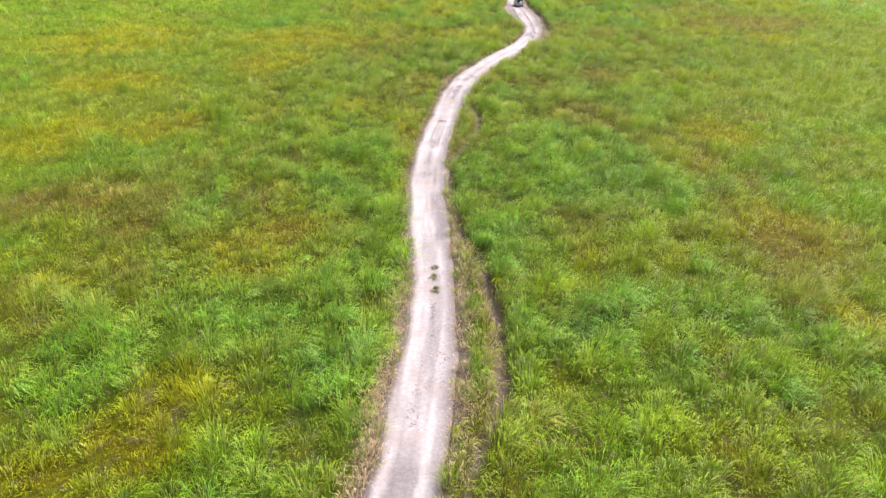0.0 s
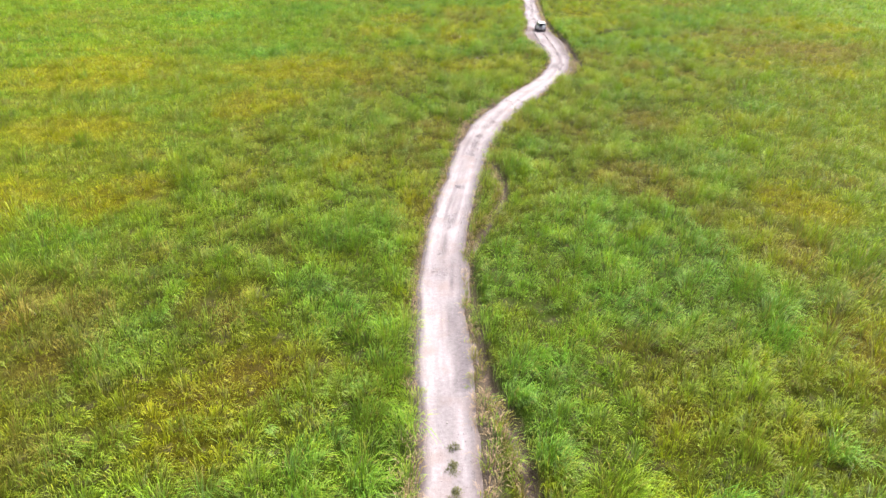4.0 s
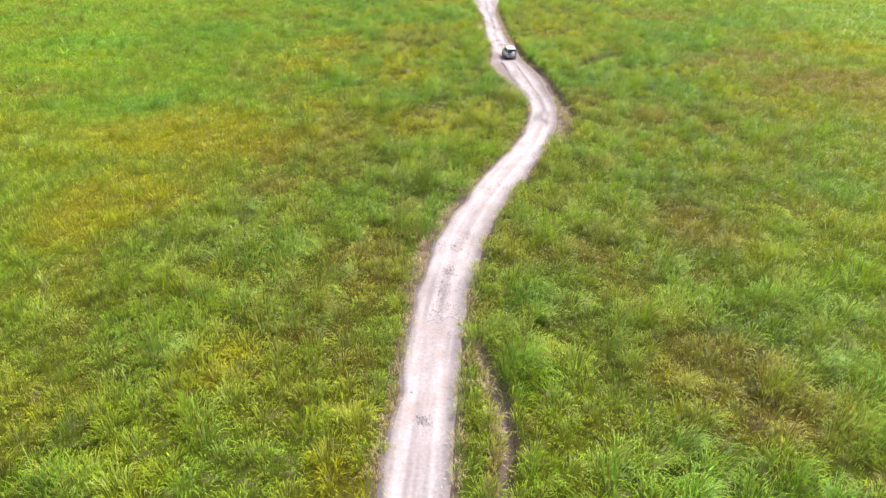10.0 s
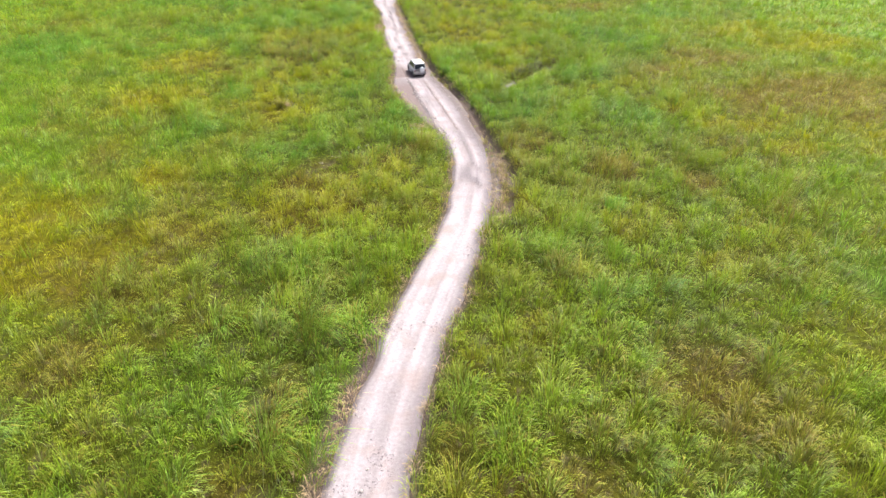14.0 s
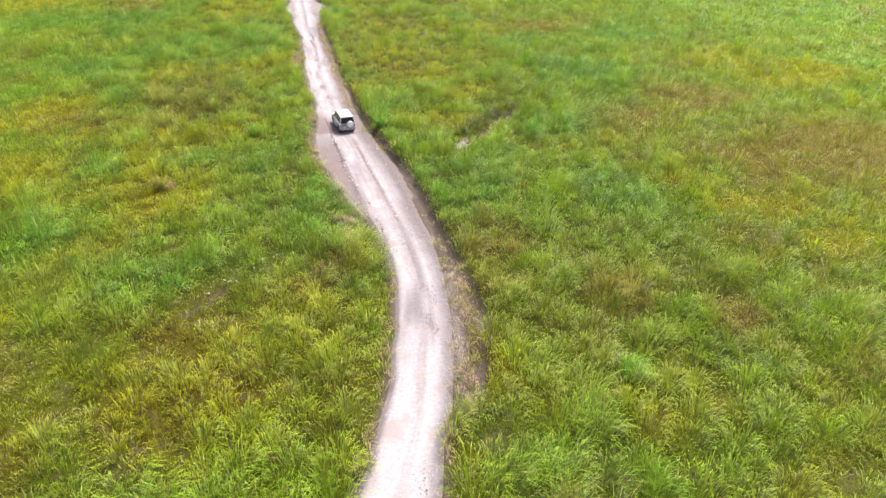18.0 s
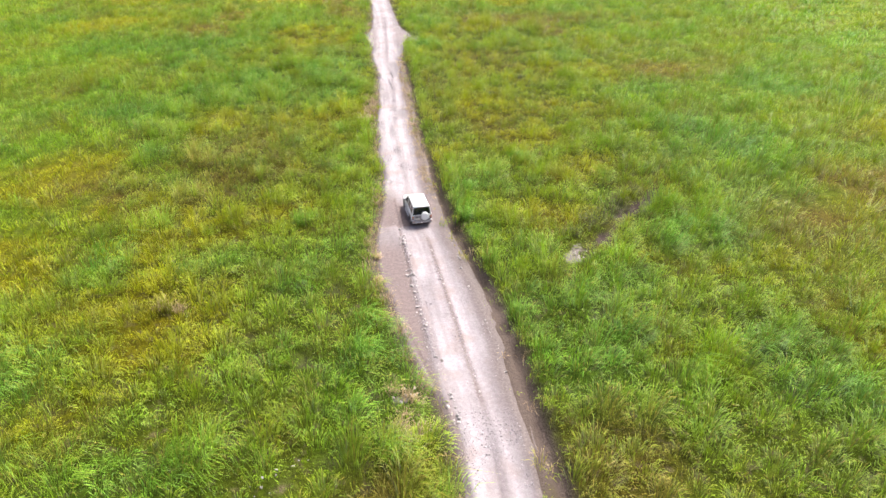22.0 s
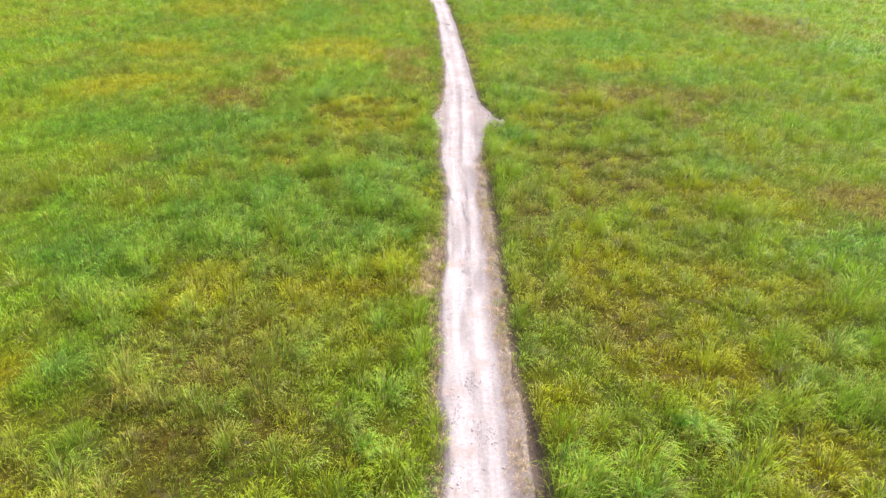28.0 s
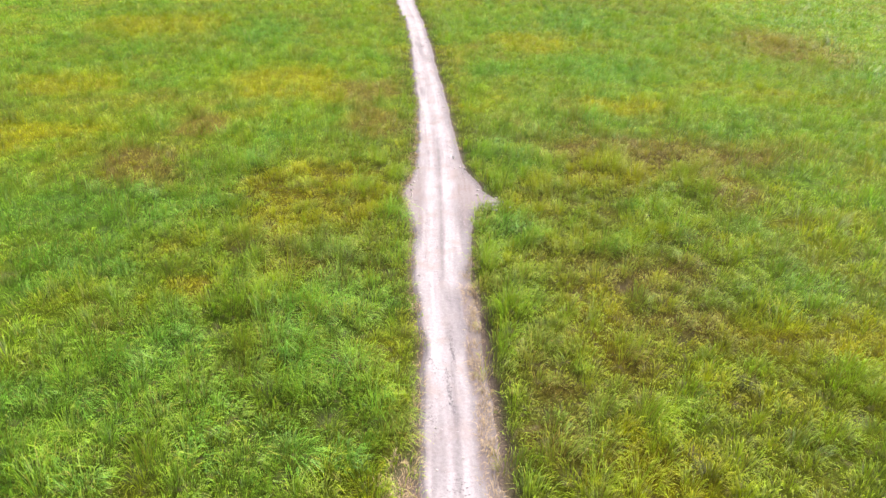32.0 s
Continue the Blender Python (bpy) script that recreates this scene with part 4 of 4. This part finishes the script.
# ---- the white off-road car ----
def off_road_car(place):
    car = new("off_road_car")
    car.matrix_world = place
    tagged(car, "white boxy off-road car with covered spare wheel on its tailgate", "car")

    def section(y, w, z0, z1, r=0.07):
        return [(-w + r, y, z0), (w - r, y, z0), (w, y, z0 + r), (w, y, z0 + 0.28), (w + 0.012, y, z0 + 0.34), (w, y, z1 - r), (w - 0.35 * r, y, z1 - 0.35 * r), (w - r, y, z1),
                (-w + r, y, z1), (-w + 0.35 * r, y, z1 - 0.35 * r), (-w, y, z1 - r), (-w - 0.012, y, z0 + 0.34), (-w, y, z0 + 0.28), (-w, y, z0 + r)]
    body = part("body", smooth(loft([section(-2.02, 0.76, 0.42, 0.96), section(-1.98, 0.80, 0.39, 1.00), section(-1.5, 0.825, 0.38, 1.01), section(0.7, 0.83, 0.38, 1.01),
                                     section(0.98, 0.83, 0.38, 1.00), section(1.75, 0.80, 0.40, 0.95), section(1.96, 0.76, 0.44, 0.90), section(2.02, 0.70, 0.48, 0.82)])), white_paint, car, "white painted body with dusty sides")
    part("lower_cladding", box(-0.845, 0.845, -1.10, 0.98, 0.36, 0.60, 0.03), silver_paint, body, "dusty silver lower cladding")
    part("hood", smooth(loft([[(-0.70, 0.98, 1.0), (0.70, 0.98, 1.0), (0.68, 0.98, 1.045), (-0.68, 0.98, 1.045)], [(-0.68, 1.7, 0.95), (0.68, 1.7, 0.95), (0.64, 1.7, 0.995), (-0.64, 1.7, 0.995)],
                              [(-0.62, 1.96, 0.88), (0.62, 1.96, 0.88), (0.58, 1.95, 0.92), (-0.58, 1.95, 0.92)]])), white_paint, body)
    # cabin: dark lining, pillars, panes, roof
    low, top = 1.0, 1.60
    bot = {"l": -0.79, "r": 0.79, "b": -1.98, "f": 1.00}
    up = {"l": -0.66, "r": 0.66, "b": -1.86, "f": 0.36}
    inner = 0.035
    lining = loft([[(bot["l"] + inner, bot["b"] + inner, low - 0.02), (bot["r"] - inner, bot["b"] + inner, low - 0.02), (bot["r"] - inner, bot["f"] - inner, low - 0.02), (bot["l"] + inner, bot["f"] - inner, low - 0.02)],
                   [(up["l"] + inner, up["b"] + inner, top), (up["r"] - inner, up["b"] + inner, top), (up["r"] - inner, up["f"] - inner, top), (up["l"] + inner, up["f"] - inner, top)]])
    part("cabin_lining", lining, cloth, body, "dark cabin behind tinted windows")

    def side_point(s, y, z):
        """On the sloping side of the cabin; s is -1 or 1."""
        t = (z - low) / (top - low)
        return (s * (0.79 + (0.66 - 0.79) * t), y, z)

    def run(t, y0, y1):
        return y0 + (y1 - y0) * t
    for s in (-1, 1):
        for yb, yt, wide in ((1.0, 0.36, 0.075), (-0.08, -0.10, 0.085), (-1.02, -1.02, 0.085), (-1.94, -1.82, 0.13)):
            part("pillar", beam(side_point(s, yb, low), side_point(s, yt, top), 0.05, wide), white_paint, body)
        for y0b, y0t, y1b, y1t in ((-0.04, -0.06, 0.93, 0.32), (-0.98, -0.98, -0.12, -0.14), (-1.86, -1.75, -1.06, -1.06)):
            c = [side_point(s, y0b, low + 0.03), side_point(s, y1b, low + 0.03), side_point(s, y1t, top - 0.05), side_point(s, y0t, top - 0.05)]
            part("side_window", panel(c if s > 0 else c[::-1], 0.012, 0.004), glass_mat, body, "dark tinted side window")
        door = part("door", panel([(s * 0.832, -0.06, 0.44), (s * 0.832, 0.94, 0.44), (s * 0.832, 0.94, 0.98), (s * 0.832, -0.06, 0.98)][::s], 0.012, 0.005), white_paint, body)
        part("handle", box(s * 0.835 - 0.02, s * 0.835 + 0.03, 0.02, 0.18, 0.84, 0.88, 0.008), black_plastic, door, "black plastic handle")
        mirror = part("mirror", box(min(s * 0.84, s * 1.02), max(s * 0.84, s * 1.02), 0.70, 0.80, 1.02, 1.17, 0.03), black_plastic, body, "black door mirror")
        part("mirror_glass", box(min(s * 0.87, s * 1.00), max(s * 0.87, s * 1.00), 0.692, 0.698, 1.04, 1.15, 0.0), chrome, mirror)
        part("roof_rail", beam((s * 0.60, -1.55, 1.765), (s * 0.60, 0.10, 1.765), 0.03, 0.03), alloy, body, "thin silver roof rail")
        for y in (-1.5, 0.05):
            part("rail_foot", box(s * 0.60 - 0.02, s * 0.60 + 0.02, y - 0.04, y + 0.04, 1.70, 1.76, 0.008), black_plastic, body)
        part("side_step", box(min(s * 0.80, s * 0.93), max(s * 0.80, s * 0.93), -0.75, 0.75, 0.36, 0.41, 0.015), alloy, body)
    windscreen = [(-0.74, 0.985, low + 0.05), (0.74, 0.985, low + 0.05), (0.63, 0.39, top - 0.03), (-0.63, 0.39, top - 0.03)]
    part("windscreen", panel(windscreen[::-1], 0.012, 0.004), glass_mat, body, "raked windscreen")
    part("rear_window", panel([(-0.66, -1.985, low + 0.05), (0.66, -1.985, low + 0.05), (0.57, -1.885, top - 0.07), (-0.57, -1.885, top - 0.07)], 0.012, 0.004), glass_mat, body, "dark tinted rear window")
    ring = lambda z, dx, y0, y1, c=0.07: [(-dx + c, y0, z), (dx - c, y0, z), (dx, y0 + c, z), (dx, y1 - c, z), (dx - c, y1, z), (-dx + c, y1, z), (-dx, y1 - c, z), (-dx, y0 + c, z)]
    roof = part("roof", smooth(loft([ring(1.58, 0.685, -1.90, 0.40), ring(1.65, 0.68, -1.90, 0.36), ring(1.695, 0.62, -1.82, 0.26), ring(1.712, 0.50, -1.65, 0.08)]), 50), white_paint, body, "bright white roof")
    for x in (-0.36, -0.12, 0.12, 0.36):
        part("roof_rib", beam((x, -1.6, 1.708), (x, 0.05, 1.708), 0.045, 0.012), white_paint, roof)
    part("antenna", beam((-0.70, 0.75, 1.05), (-0.72, 0.45, 1.75), 0.012, 0.012), black_plastic, body)
    # tail
    gate = part("tailgate", panel([(-0.66, -2.022, 0.50), (0.66, -2.022, 0.50), (0.66, -2.022, 1.00), (-0.66, -2.022, 1.00)], 0.022, 0.01), silver_paint, body, "dusty silver tailgate")
    part("handle", box(-0.52, -0.36, -2.07, -2.04, 0.83, 0.88, 0.008), black_plastic, gate)
    part("number_plate", box(-0.56, -0.16, -2.058, -2.044, 0.62, 0.76, 0.004), plate_mat, gate, "plain pale plate")
    part("wiper", beam((-0.35, -2.0, 1.06), (0.12, -1.97, 1.20), 0.02, 0.015), black_plastic, body)
    part("brake_light", box(-0.14, 0.14, -1.905, -1.885, 1.545, 1.575, 0.004), red_lens, body)
    spare = part("spare_wheel", lathe([(0.02, -2.20), (0.27, -2.20), (0.325, -2.17), (0.335, -2.10), (0.335, -2.05), (0.10, -2.045)], 28, "Y"), rubber, body, "spare wheel off centre on the tailgate")
    spare.location = (0.24, 0, 0.93)
    cover = part("cover", lathe([(0.02, -2.222), (0.24, -2.217), (0.315, -2.195), (0.345, -2.15), (0.345, -2.09), (0.30, -2.085)], 28, "Y"), white_paint, spare, "white round spare wheel cover")
    bumper = part("rear_bumper", box(-0.84, 0.84, -2.16, -1.98, 0.42, 0.60, 0.035), silver_paint, body, "silver rear bumper with chrome step bar")
    part("step_bar", beam((-0.78, -2.18, 0.46), (0.78, -2.18, 0.46), 0.05, 0.05), chrome, bumper)
    for s in (-1, 1):
        lamp = part("tail_lamp", box(min(s * 0.69, s * 0.81), max(s * 0.69, s * 0.81), -2.045, -1.96, 0.66, 0.94, 0.012), red_lens, body, "red tail lamp")
        part("indicator", box(min(s * 0.70, s * 0.80), max(s * 0.70, s * 0.80), -2.052, -2.044, 0.86, 0.93, 0.003), amber_lens, lamp)
        part("reflector", box(min(s * 0.62, s * 0.78), max(s * 0.62, s * 0.78), -2.168, -2.158, 0.50, 0.55, 0.003), red_lens, bumper)
        part("headlamp", box(min(s * 0.44, s * 0.70), max(s * 0.44, s * 0.70), 1.96, 2.05, 0.66, 0.82, 0.02), clear_lens, body, "clear headlamp")
        part("mud_flap", box(min(s * 0.62, s * 0.84), max(s * 0.62, s * 0.84), -1.72, -1.70, 0.16, 0.44, 0.004), black_plastic, body)
    part("grille", box(-0.42, 0.42, 1.98, 2.04, 0.66, 0.82, 0.012), black_plastic, body)
    part("front_bumper", box(-0.83, 0.83, 1.94, 2.16, 0.42, 0.60, 0.04), silver_paint, body)
    part("underbody", box(-0.66, 0.66, -1.75, 1.75, 0.26, 0.42, 0.03), black_plastic, car, "dark chassis")
    part("exhaust", lathe([(0.025, -2.1), (0.03, -2.1), (0.03, -1.6), (0.02, -1.6)], 10, "Y"), alloy, car).location = (-0.5, 0, 0.33)
    # wheels
    for s in (-1, 1):
        for y in (-1.24, 1.24):
            arch = bmesh.new()
            inner_ring, outer_ring = [], []
            for i in range(13):
                a = math.pi * i / 12
                inner_ring.append((y + 0.41 * math.cos(a), 0.38 + 0.41 * math.sin(a)))
                outer_ring.append((y + 0.47 * math.cos(a), 0.38 + 0.47 * math.sin(a)))
            rows = []
            for (ya, za), (yb, zb) in zip(inner_ring, outer_ring):
                rows.append([arch.verts.new((s * xx, yy, zz)) for xx, yy, zz in ((0.80, ya, za), (0.885, ya, za), (0.885, (ya + yb) / 2, (za + zb) / 2), (0.83, yb, zb), (0.80, yb, zb))])
            for a, b in zip(rows, rows[1:]):
                for i in range(5):
                    j = (i + 1) % 5
                    arch.faces.new((a[i], a[j], b[j], b[i]))
            arch.faces.new(rows[0]), arch.faces.new(rows[-1])
            part("wheel_arch", smooth(arch), silver_paint, body, "flared wheel arch")
            wheel = new("wheel")
            wheel.parent, wheel.location = car, (s * 0.755, y, 0.36)
            part("tyre", lathe([(0.22, -0.105), (0.31, -0.115), (0.352, -0.09), (0.36, -0.04), (0.36, 0.04), (0.352, 0.09), (0.31, 0.115), (0.22, 0.105)], 28), rubber, wheel)
            part("rim", lathe([(0.03, s * 0.05), (0.10, s * 0.06), (0.12, s * 0.085), (0.19, s * 0.075), (0.225, s * 0.10), (0.225, -s * 0.05), (0.03, -s * 0.05)], 24), alloy, wheel)
            part("hub", lathe([(0.01, s * 0.095), (0.05, s * 0.09), (0.06, s * 0.05), (0.01, s * 0.04)], 12), black_plastic, wheel)
    return car


car_x, car_y = 17.25, 163.05
off_road_car(pose(car_x, car_y, road_top(car_x, car_y) + 0.01, 0, 0, 3.5) @ Matrix.Diagonal((0.97, 1.04, 1.06, 1)))


# ---- stones ----
def stone_mesh(seed):
    r = random.Random(seed)
    bm = bmesh.new()
    bmesh.ops.create_icosphere(bm, subdivisions=2, radius=1)
    flat = r.uniform(0.55, 0.85)
    for v in bm.verts:
        k = 1 + 0.30 * (noise.noise(v.co * 1.6 + Vector((seed * 7.3, 0, 0))))
        v.co = Vector((v.co.x * k * 1.15, v.co.y * k, v.co.z * k * flat))
    me = bpy.data.meshes.new("stone")
    for f in bm.faces:
        f.smooth = r.random() < 0.6
    bm.to_mesh(me)
    bm.free()
    me.materials.append(stone_mat)
    return me


STONES = [stone_mesh(i) for i in range(8)]


def stone(x, y, size, label, group, on_road=True):
    ob = new("stone", random.choice(STONES))
    z = road_top(x, y) if on_road else float(ground_height(np.array([x]), np.array([y]))[0])
    ob.location = (x, y, z + size * 0.18)
    ob.rotation_euler = (random.uniform(-0.3, 0.3), random.uniform(-0.3, 0.3), random.uniform(0, 6.3))
    ob.scale = (size, size * random.uniform(0.75, 1.1), size * random.uniform(0.8, 1.1))
    tagged(ob, label, "stone", group)


for i in range(104):
    y = random.uniform(139, 161.2)
    x = np.interp(y, [139, 146, 151, 156, 161], [16.1, 15.8, 15.45, 15.65, 15.5]) + random.gauss(0, 0.16)
    stone(float(x), y, 0.045 + 0.10 * random.random() ** 2, "rounded pale stone on the ridge beside the rut", "stones along the rut")
for i in range(18):
    y = random.uniform(140, 158)
    stone(17.75 - (y - 140) * 0.012 + random.gauss(0, 0.10), y, 0.03 + 0.06 * random.random() ** 2, "small pale stone between the wheel tracks", "stones between the tracks")
for i in range(18):
    y = random.uniform(140, 160)
    stone(19.55 - (y - 143) * 0.025 + random.gauss(0, 0.16), y, 0.03 + 0.07 * random.random() ** 2, "small pale stone along the edge of the track", "stones on the track's edge")
for i in range(30):
    stone(25.2 + random.gauss(0, 0.75), 226.3 + random.gauss(0, 0.8), 0.06 + 0.13 * random.random(), "pale rubble stone heaped at the lay-by", "rubble at the lay-by", False)
for i in range(16):
    y = random.uniform(226, 238)
    stone(float(curve(LEFT, y)) + 0.35 + random.gauss(0, 0.2), y, 0.05 + 0.10 * random.random(), "pale stone on the rim of the lay-by", "stones round the lay-by")
for i in range(18):
    y = random.uniform(228, 240)
    stone(float(curve(RIGHT, y)) - 0.5 + random.gauss(0, 0.25), y, 0.05 + 0.10 * random.random(), "pale stone on the rim of the lay-by", "stones round the lay-by")
for i in range(18):
    stone(28.1 + random.gauss(0, 0.55), 154.9 + random.gauss(0, 0.55), 0.04 + 0.10 * random.random() ** 2, "pale stone washed bare in the gully", "stones in the gully", False)
for i in range(22):
    along_gully = random.random()
    stone(2.2 + 6.2 * along_gully + random.gauss(0, 0.3), 133.6 + 4.6 * along_gully + random.gauss(0, 0.3), 0.03 + 0.06 * random.random(), "grey stone in the stony gully across the field", "stones in the far gully", False)
for i in range(9):
    stone(13.75 + random.gauss(0, 0.35), 141.8 + random.gauss(0, 0.3), 0.05 + 0.06 * random.random(), "pale stone on bare soil beside the track", "stones on the bare verge", False)
for i in range(26):
    y = random.uniform(24, 38)
    stone(float(curve(RIGHT, y)) - 0.25 + random.gauss(0, 0.12), y, 0.03 + 0.05 * random.random() ** 2, "small pale stone along the edge of the track", "stones on the near edge")
for i in range(16):
    y = random.uniform(204, 216)
    stone(float(curve(RIGHT, y) if i % 2 else curve(LEFT, y)) + (-0.2 if i % 2 else 0.2) + random.gauss(0, 0.12), y, 0.03 + 0.06 * random.random(), "small pale stone along the edge of the track", "stones by the lay-by")
for x, y, size in ((2.97, 95.3, 0.11), (3.38, 96.5, 0.08), (8.04, 107.4, 0.08), (7.08, 104.9, 0.08), (17.2, 170.8, 0.07), (18.2, 170.9, 0.07), (19.3, 171.4, 0.08),
                   (17.83, 197.9, 0.07), (19.05, 195.6, 0.07), (17.63, 194.9, 0.07), (18.05, 188.0, 0.07), (18.22, 188.0, 0.06), (16.05, 177.0, 0.06), (5.98, 107.4, 0.06),
                   (-0.75, 78.1, 0.06), (-1.24, 72.9, 0.06), (-0.94, 43.3, 0.05)):
    stone(x, y, size, "single loose stone lying on the dusty track", "loose stones on the track")
stone(0.72, 70.05, 0.17, "single whitish boulder on the grassy verge", "", False)


# ---- weeds and single clumps ----
def clump(name, x, y, h, wide, per, reach, blade, shares, material, label, category, group="", on_road=False):
    """One tuft as a thing of its own."""
    px = np.array([x + wide * math.cos(a) * r for a, r in ((i * 2.4, math.sqrt((i + 0.5) / 7)) for i in range(7))])
    py = np.array([y + wide * math.sin(a) * r for a, r in ((i * 2.4, math.sqrt((i + 0.5) / 7)) for i in range(7))])
    g = np.repeat(np.array([shares]), 7, 0)
    v, f, g, t, m = blades(px, py, np.full(7, h) * rng.uniform(0.8, 1.2, 7), wide * 0.5, reach, blade, g, per, rng, form=((px - x) / wide, (py - y) / wide))
    z = road_top(x, y) if on_road else float(ground_height(np.array([x]), np.array([y]))[0])
    if on_road:
        v[:, 2] = np.maximum(v[:, 2] + 0.16, z - 0.01)
    v = v - np.array([x, y, z])
    ob = sheet(name, v, f, material, False, growth=g, tone=t, form=m)
    ob.location = (x, y, z)
    return tagged(ob, label, category, group)


for x, y, size in ((-0.50, 38.25, 0.24), (-0.47, 38.7, 0.15), (-0.66, 39.95, 0.24), (-0.60, 40.35, 0.16), (-0.58, 41.45, 0.26)):
    clump("weed", x, y, 0.20, size, 15, 1.2, 0.03, (0.2, 0.0, 0.6), weed_mat, "low dark weed growing in the middle of the track", "weed", "weeds on the track", True)
for x, y, h, wide, shares, label in (
        (21.35, 153.8, 1.9, 0.55, (0, 0.55, 0.1), "tall green reed clump at the ditch"), (12.3, 138.1, 1.3, 0.6, (0, 0.3, 0.7), "dark bushy clump beside the gully"),
        (-0.9, 152.3, 1.5, 0.5, (0.35, 0, 0.6), "pale seeding grass clump in the field"), (-4.6, 38.2, 1.7, 0.7, (0, 0.8, 0.1), "tall lush grass clump near the track"),
        (-6.5, 34.5, 1.6, 0.6, (0, 0.85, 0), "tall lush grass clump near the track"), (3.0, 44.8, 1.5, 0.5, (0, 0.75, 0), "tall lush grass clump behind the ditch"),
        (4.1, 40.5, 1.5, 0.55, (0, 0.8, 0), "tall lush grass clump behind the ditch"), (18.4, 27.4, 1.6, 0.9, (0, 1, 0), "dark green leafy clump in the field"),
        (21.6, 147.5, 1.6, 0.5, (0, 0.7, 0.1), "tall green reed clump at the ditch"), (20.9, 161.5, 1.4, 0.6, (0, 0.9, 0), "lush arching grass clump beside the track"),
        (22.1, 167.0, 1.4, 0.7, (0, 0.95, 0), "lush arching grass clump beside the track"), (28.0, 219.2, 1.4, 0.7, (0.1, 0.9, 0), "lush arching grass clump in the field"),
        (13.0, 195.6, 1.5, 0.6, (0, 0.9, 0), "lush grass clump beside the track"), (11.9, 148.5, 1.5, 0.6, (0, 0.8, 0), "lush grass clump beside the track")):
    clump("grass_clump", x, y, h * 0.8, wide * 1.1, 26, 0.8, 0.035, shares, weed_mat if label.startswith("dark bushy") else grass_mat, label, "grass clump")
for x, y, h, wide in ((28.6, 157.2, 0.8, 0.5), (30.4, 158.6, 1.0, 0.6), (31.9, 159.4, 1.05, 0.65), (33.2, 160.6, 1.0, 0.6), (34.6, 161.6, 0.9, 0.6), (36.6, 163.6, 0.8, 0.5)):
    clump("withered_clump", x, y, h, wide, 20, 0.9, 0.03, (0, 0, 1), weed_mat, "dark withered clump on the rim of the gully", "dead grass", "withered clumps at the gully")
for x, y, h, wide, shares, label in (
        (-2.9, 99.7, 1.4, 0.6, (0, 0.6, 0.25), "dark green tussock in the field"), (18.8, 100.1, 1.3, 0.5, (0.1, 0.5, 0.2), "tall green tussock in the field"),
        (25.6, 118.6, 1.3, 0.6, (0.1, 0.75, 0), "broad lush tussock in the field"), (18.2, 111.8, 1.1, 0.6, (0.1, 0.1, 0.7), "brown withering tussock in the field"),
        (12.4, 137.5, 1.2, 0.6, (0, 0.7, 0.2), "green tussock beside the gully"), (11.6, 145.6, 1.3, 0.6, (0, 0.75, 0), "tall lush tussock near the track"),
        (7.7, 162.9, 1.3, 0.6, (0, 0.7, 0.1), "dark green tussock in yellow grass"), (28.2, 172.9, 1.2, 0.6, (0.1, 0.85, 0), "bluish green tussock in yellow grass"),
        (11.1, 172.1, 1.3, 0.6, (0.05, 0.6, 0.1), "tall green tussock near the track"), (29.0, 172.0, 1.3, 0.6, (0.2, 0.6, 0.1), "pale green tussock in the field"),
        (-7.1, 36.9, 1.6, 0.7, (0, 0.7, 0.15), "tall dark tussock in the field"), (18.3, 40.8, 1.3, 0.7, (0, 0.8, 0.1), "broad dark green tussock in the field"),
        (7.5, 84.3, 1.3, 0.5, (0.1, 0.5, 0.1), "tall green tussock near the track"), (14.3, 76.9, 1.1, 0.8, (0, 0.1, 0.75), "brown withering tussock in the field"),
        (12.0, 69.8, 1.4, 0.6, (0, 0.75, 0.1), "tall lush tussock in the field"), (24.6, 120.0, 1.2, 0.5, (0.3, 0.2, 0.3), "pale seeding tussock in the field")):
    clump("tussock", x, y, h, wide, 30, 0.8, 0.032, shares, grass_mat, label, "grass tussock")
for x, y, h, wide in ((36.1, 199.3, 0.9, 0.55), (31.0, 193.4, 0.6, 0.5), (28.7, 188.7, 0.6, 0.5), (18.0, 76.5, 0.7, 0.6), (19.4, 79.2, 0.7, 0.5)):
    clump("withered_clump", x, y, h, wide, 18, 0.9, 0.03, (0, 0, 1), weed_mat, "dark withered clump among yellow-green grass", "dead grass", "withered clumps in the field")
clump("dry_grass_heap", 14.7, 187.6, 0.5, 0.6, 30, 1.6, 0.04, (0, 0, 0.9), straw_mat, "brown heap of dead grass beside the track", "dry grass")
for x, y, h, wide in ((13.1, 142.1, 0.55, 0.35), (13.7, 141.5, 0.5, 0.3), (14.2, 140.9, 0.5, 0.3), (13.4, 140.0, 0.5, 0.35), (13.6, 138.4, 0.7, 0.4), (14.1, 138.9, 0.6, 0.3), (13.0, 139.2, 0.6, 0.3), (13.2, 153.6, 0.4, 0.25), (13.4, 156.8, 0.4, 0.25)):
    clump("dry_tuft", x, y, h, wide, 16, 1.2, 0.022, (0, 0, 0.9), straw_mat, "straw-coloured dead tuft beside the bare verge", "dry grass", "dead tufts at the verge")
for x, y, h, wide in ((-1.0, 152.3, 1.0, 0.35), (0.2, 151.9, 0.9, 0.3)):
    clump("seeding_tuft", x, y, h, wide, 12, 1.0, 0.022, (0, 0, 0.9), straw_mat, "pale seeding grass tuft in yellow-green grass", "grass tuft", "seeding tufts in the field")
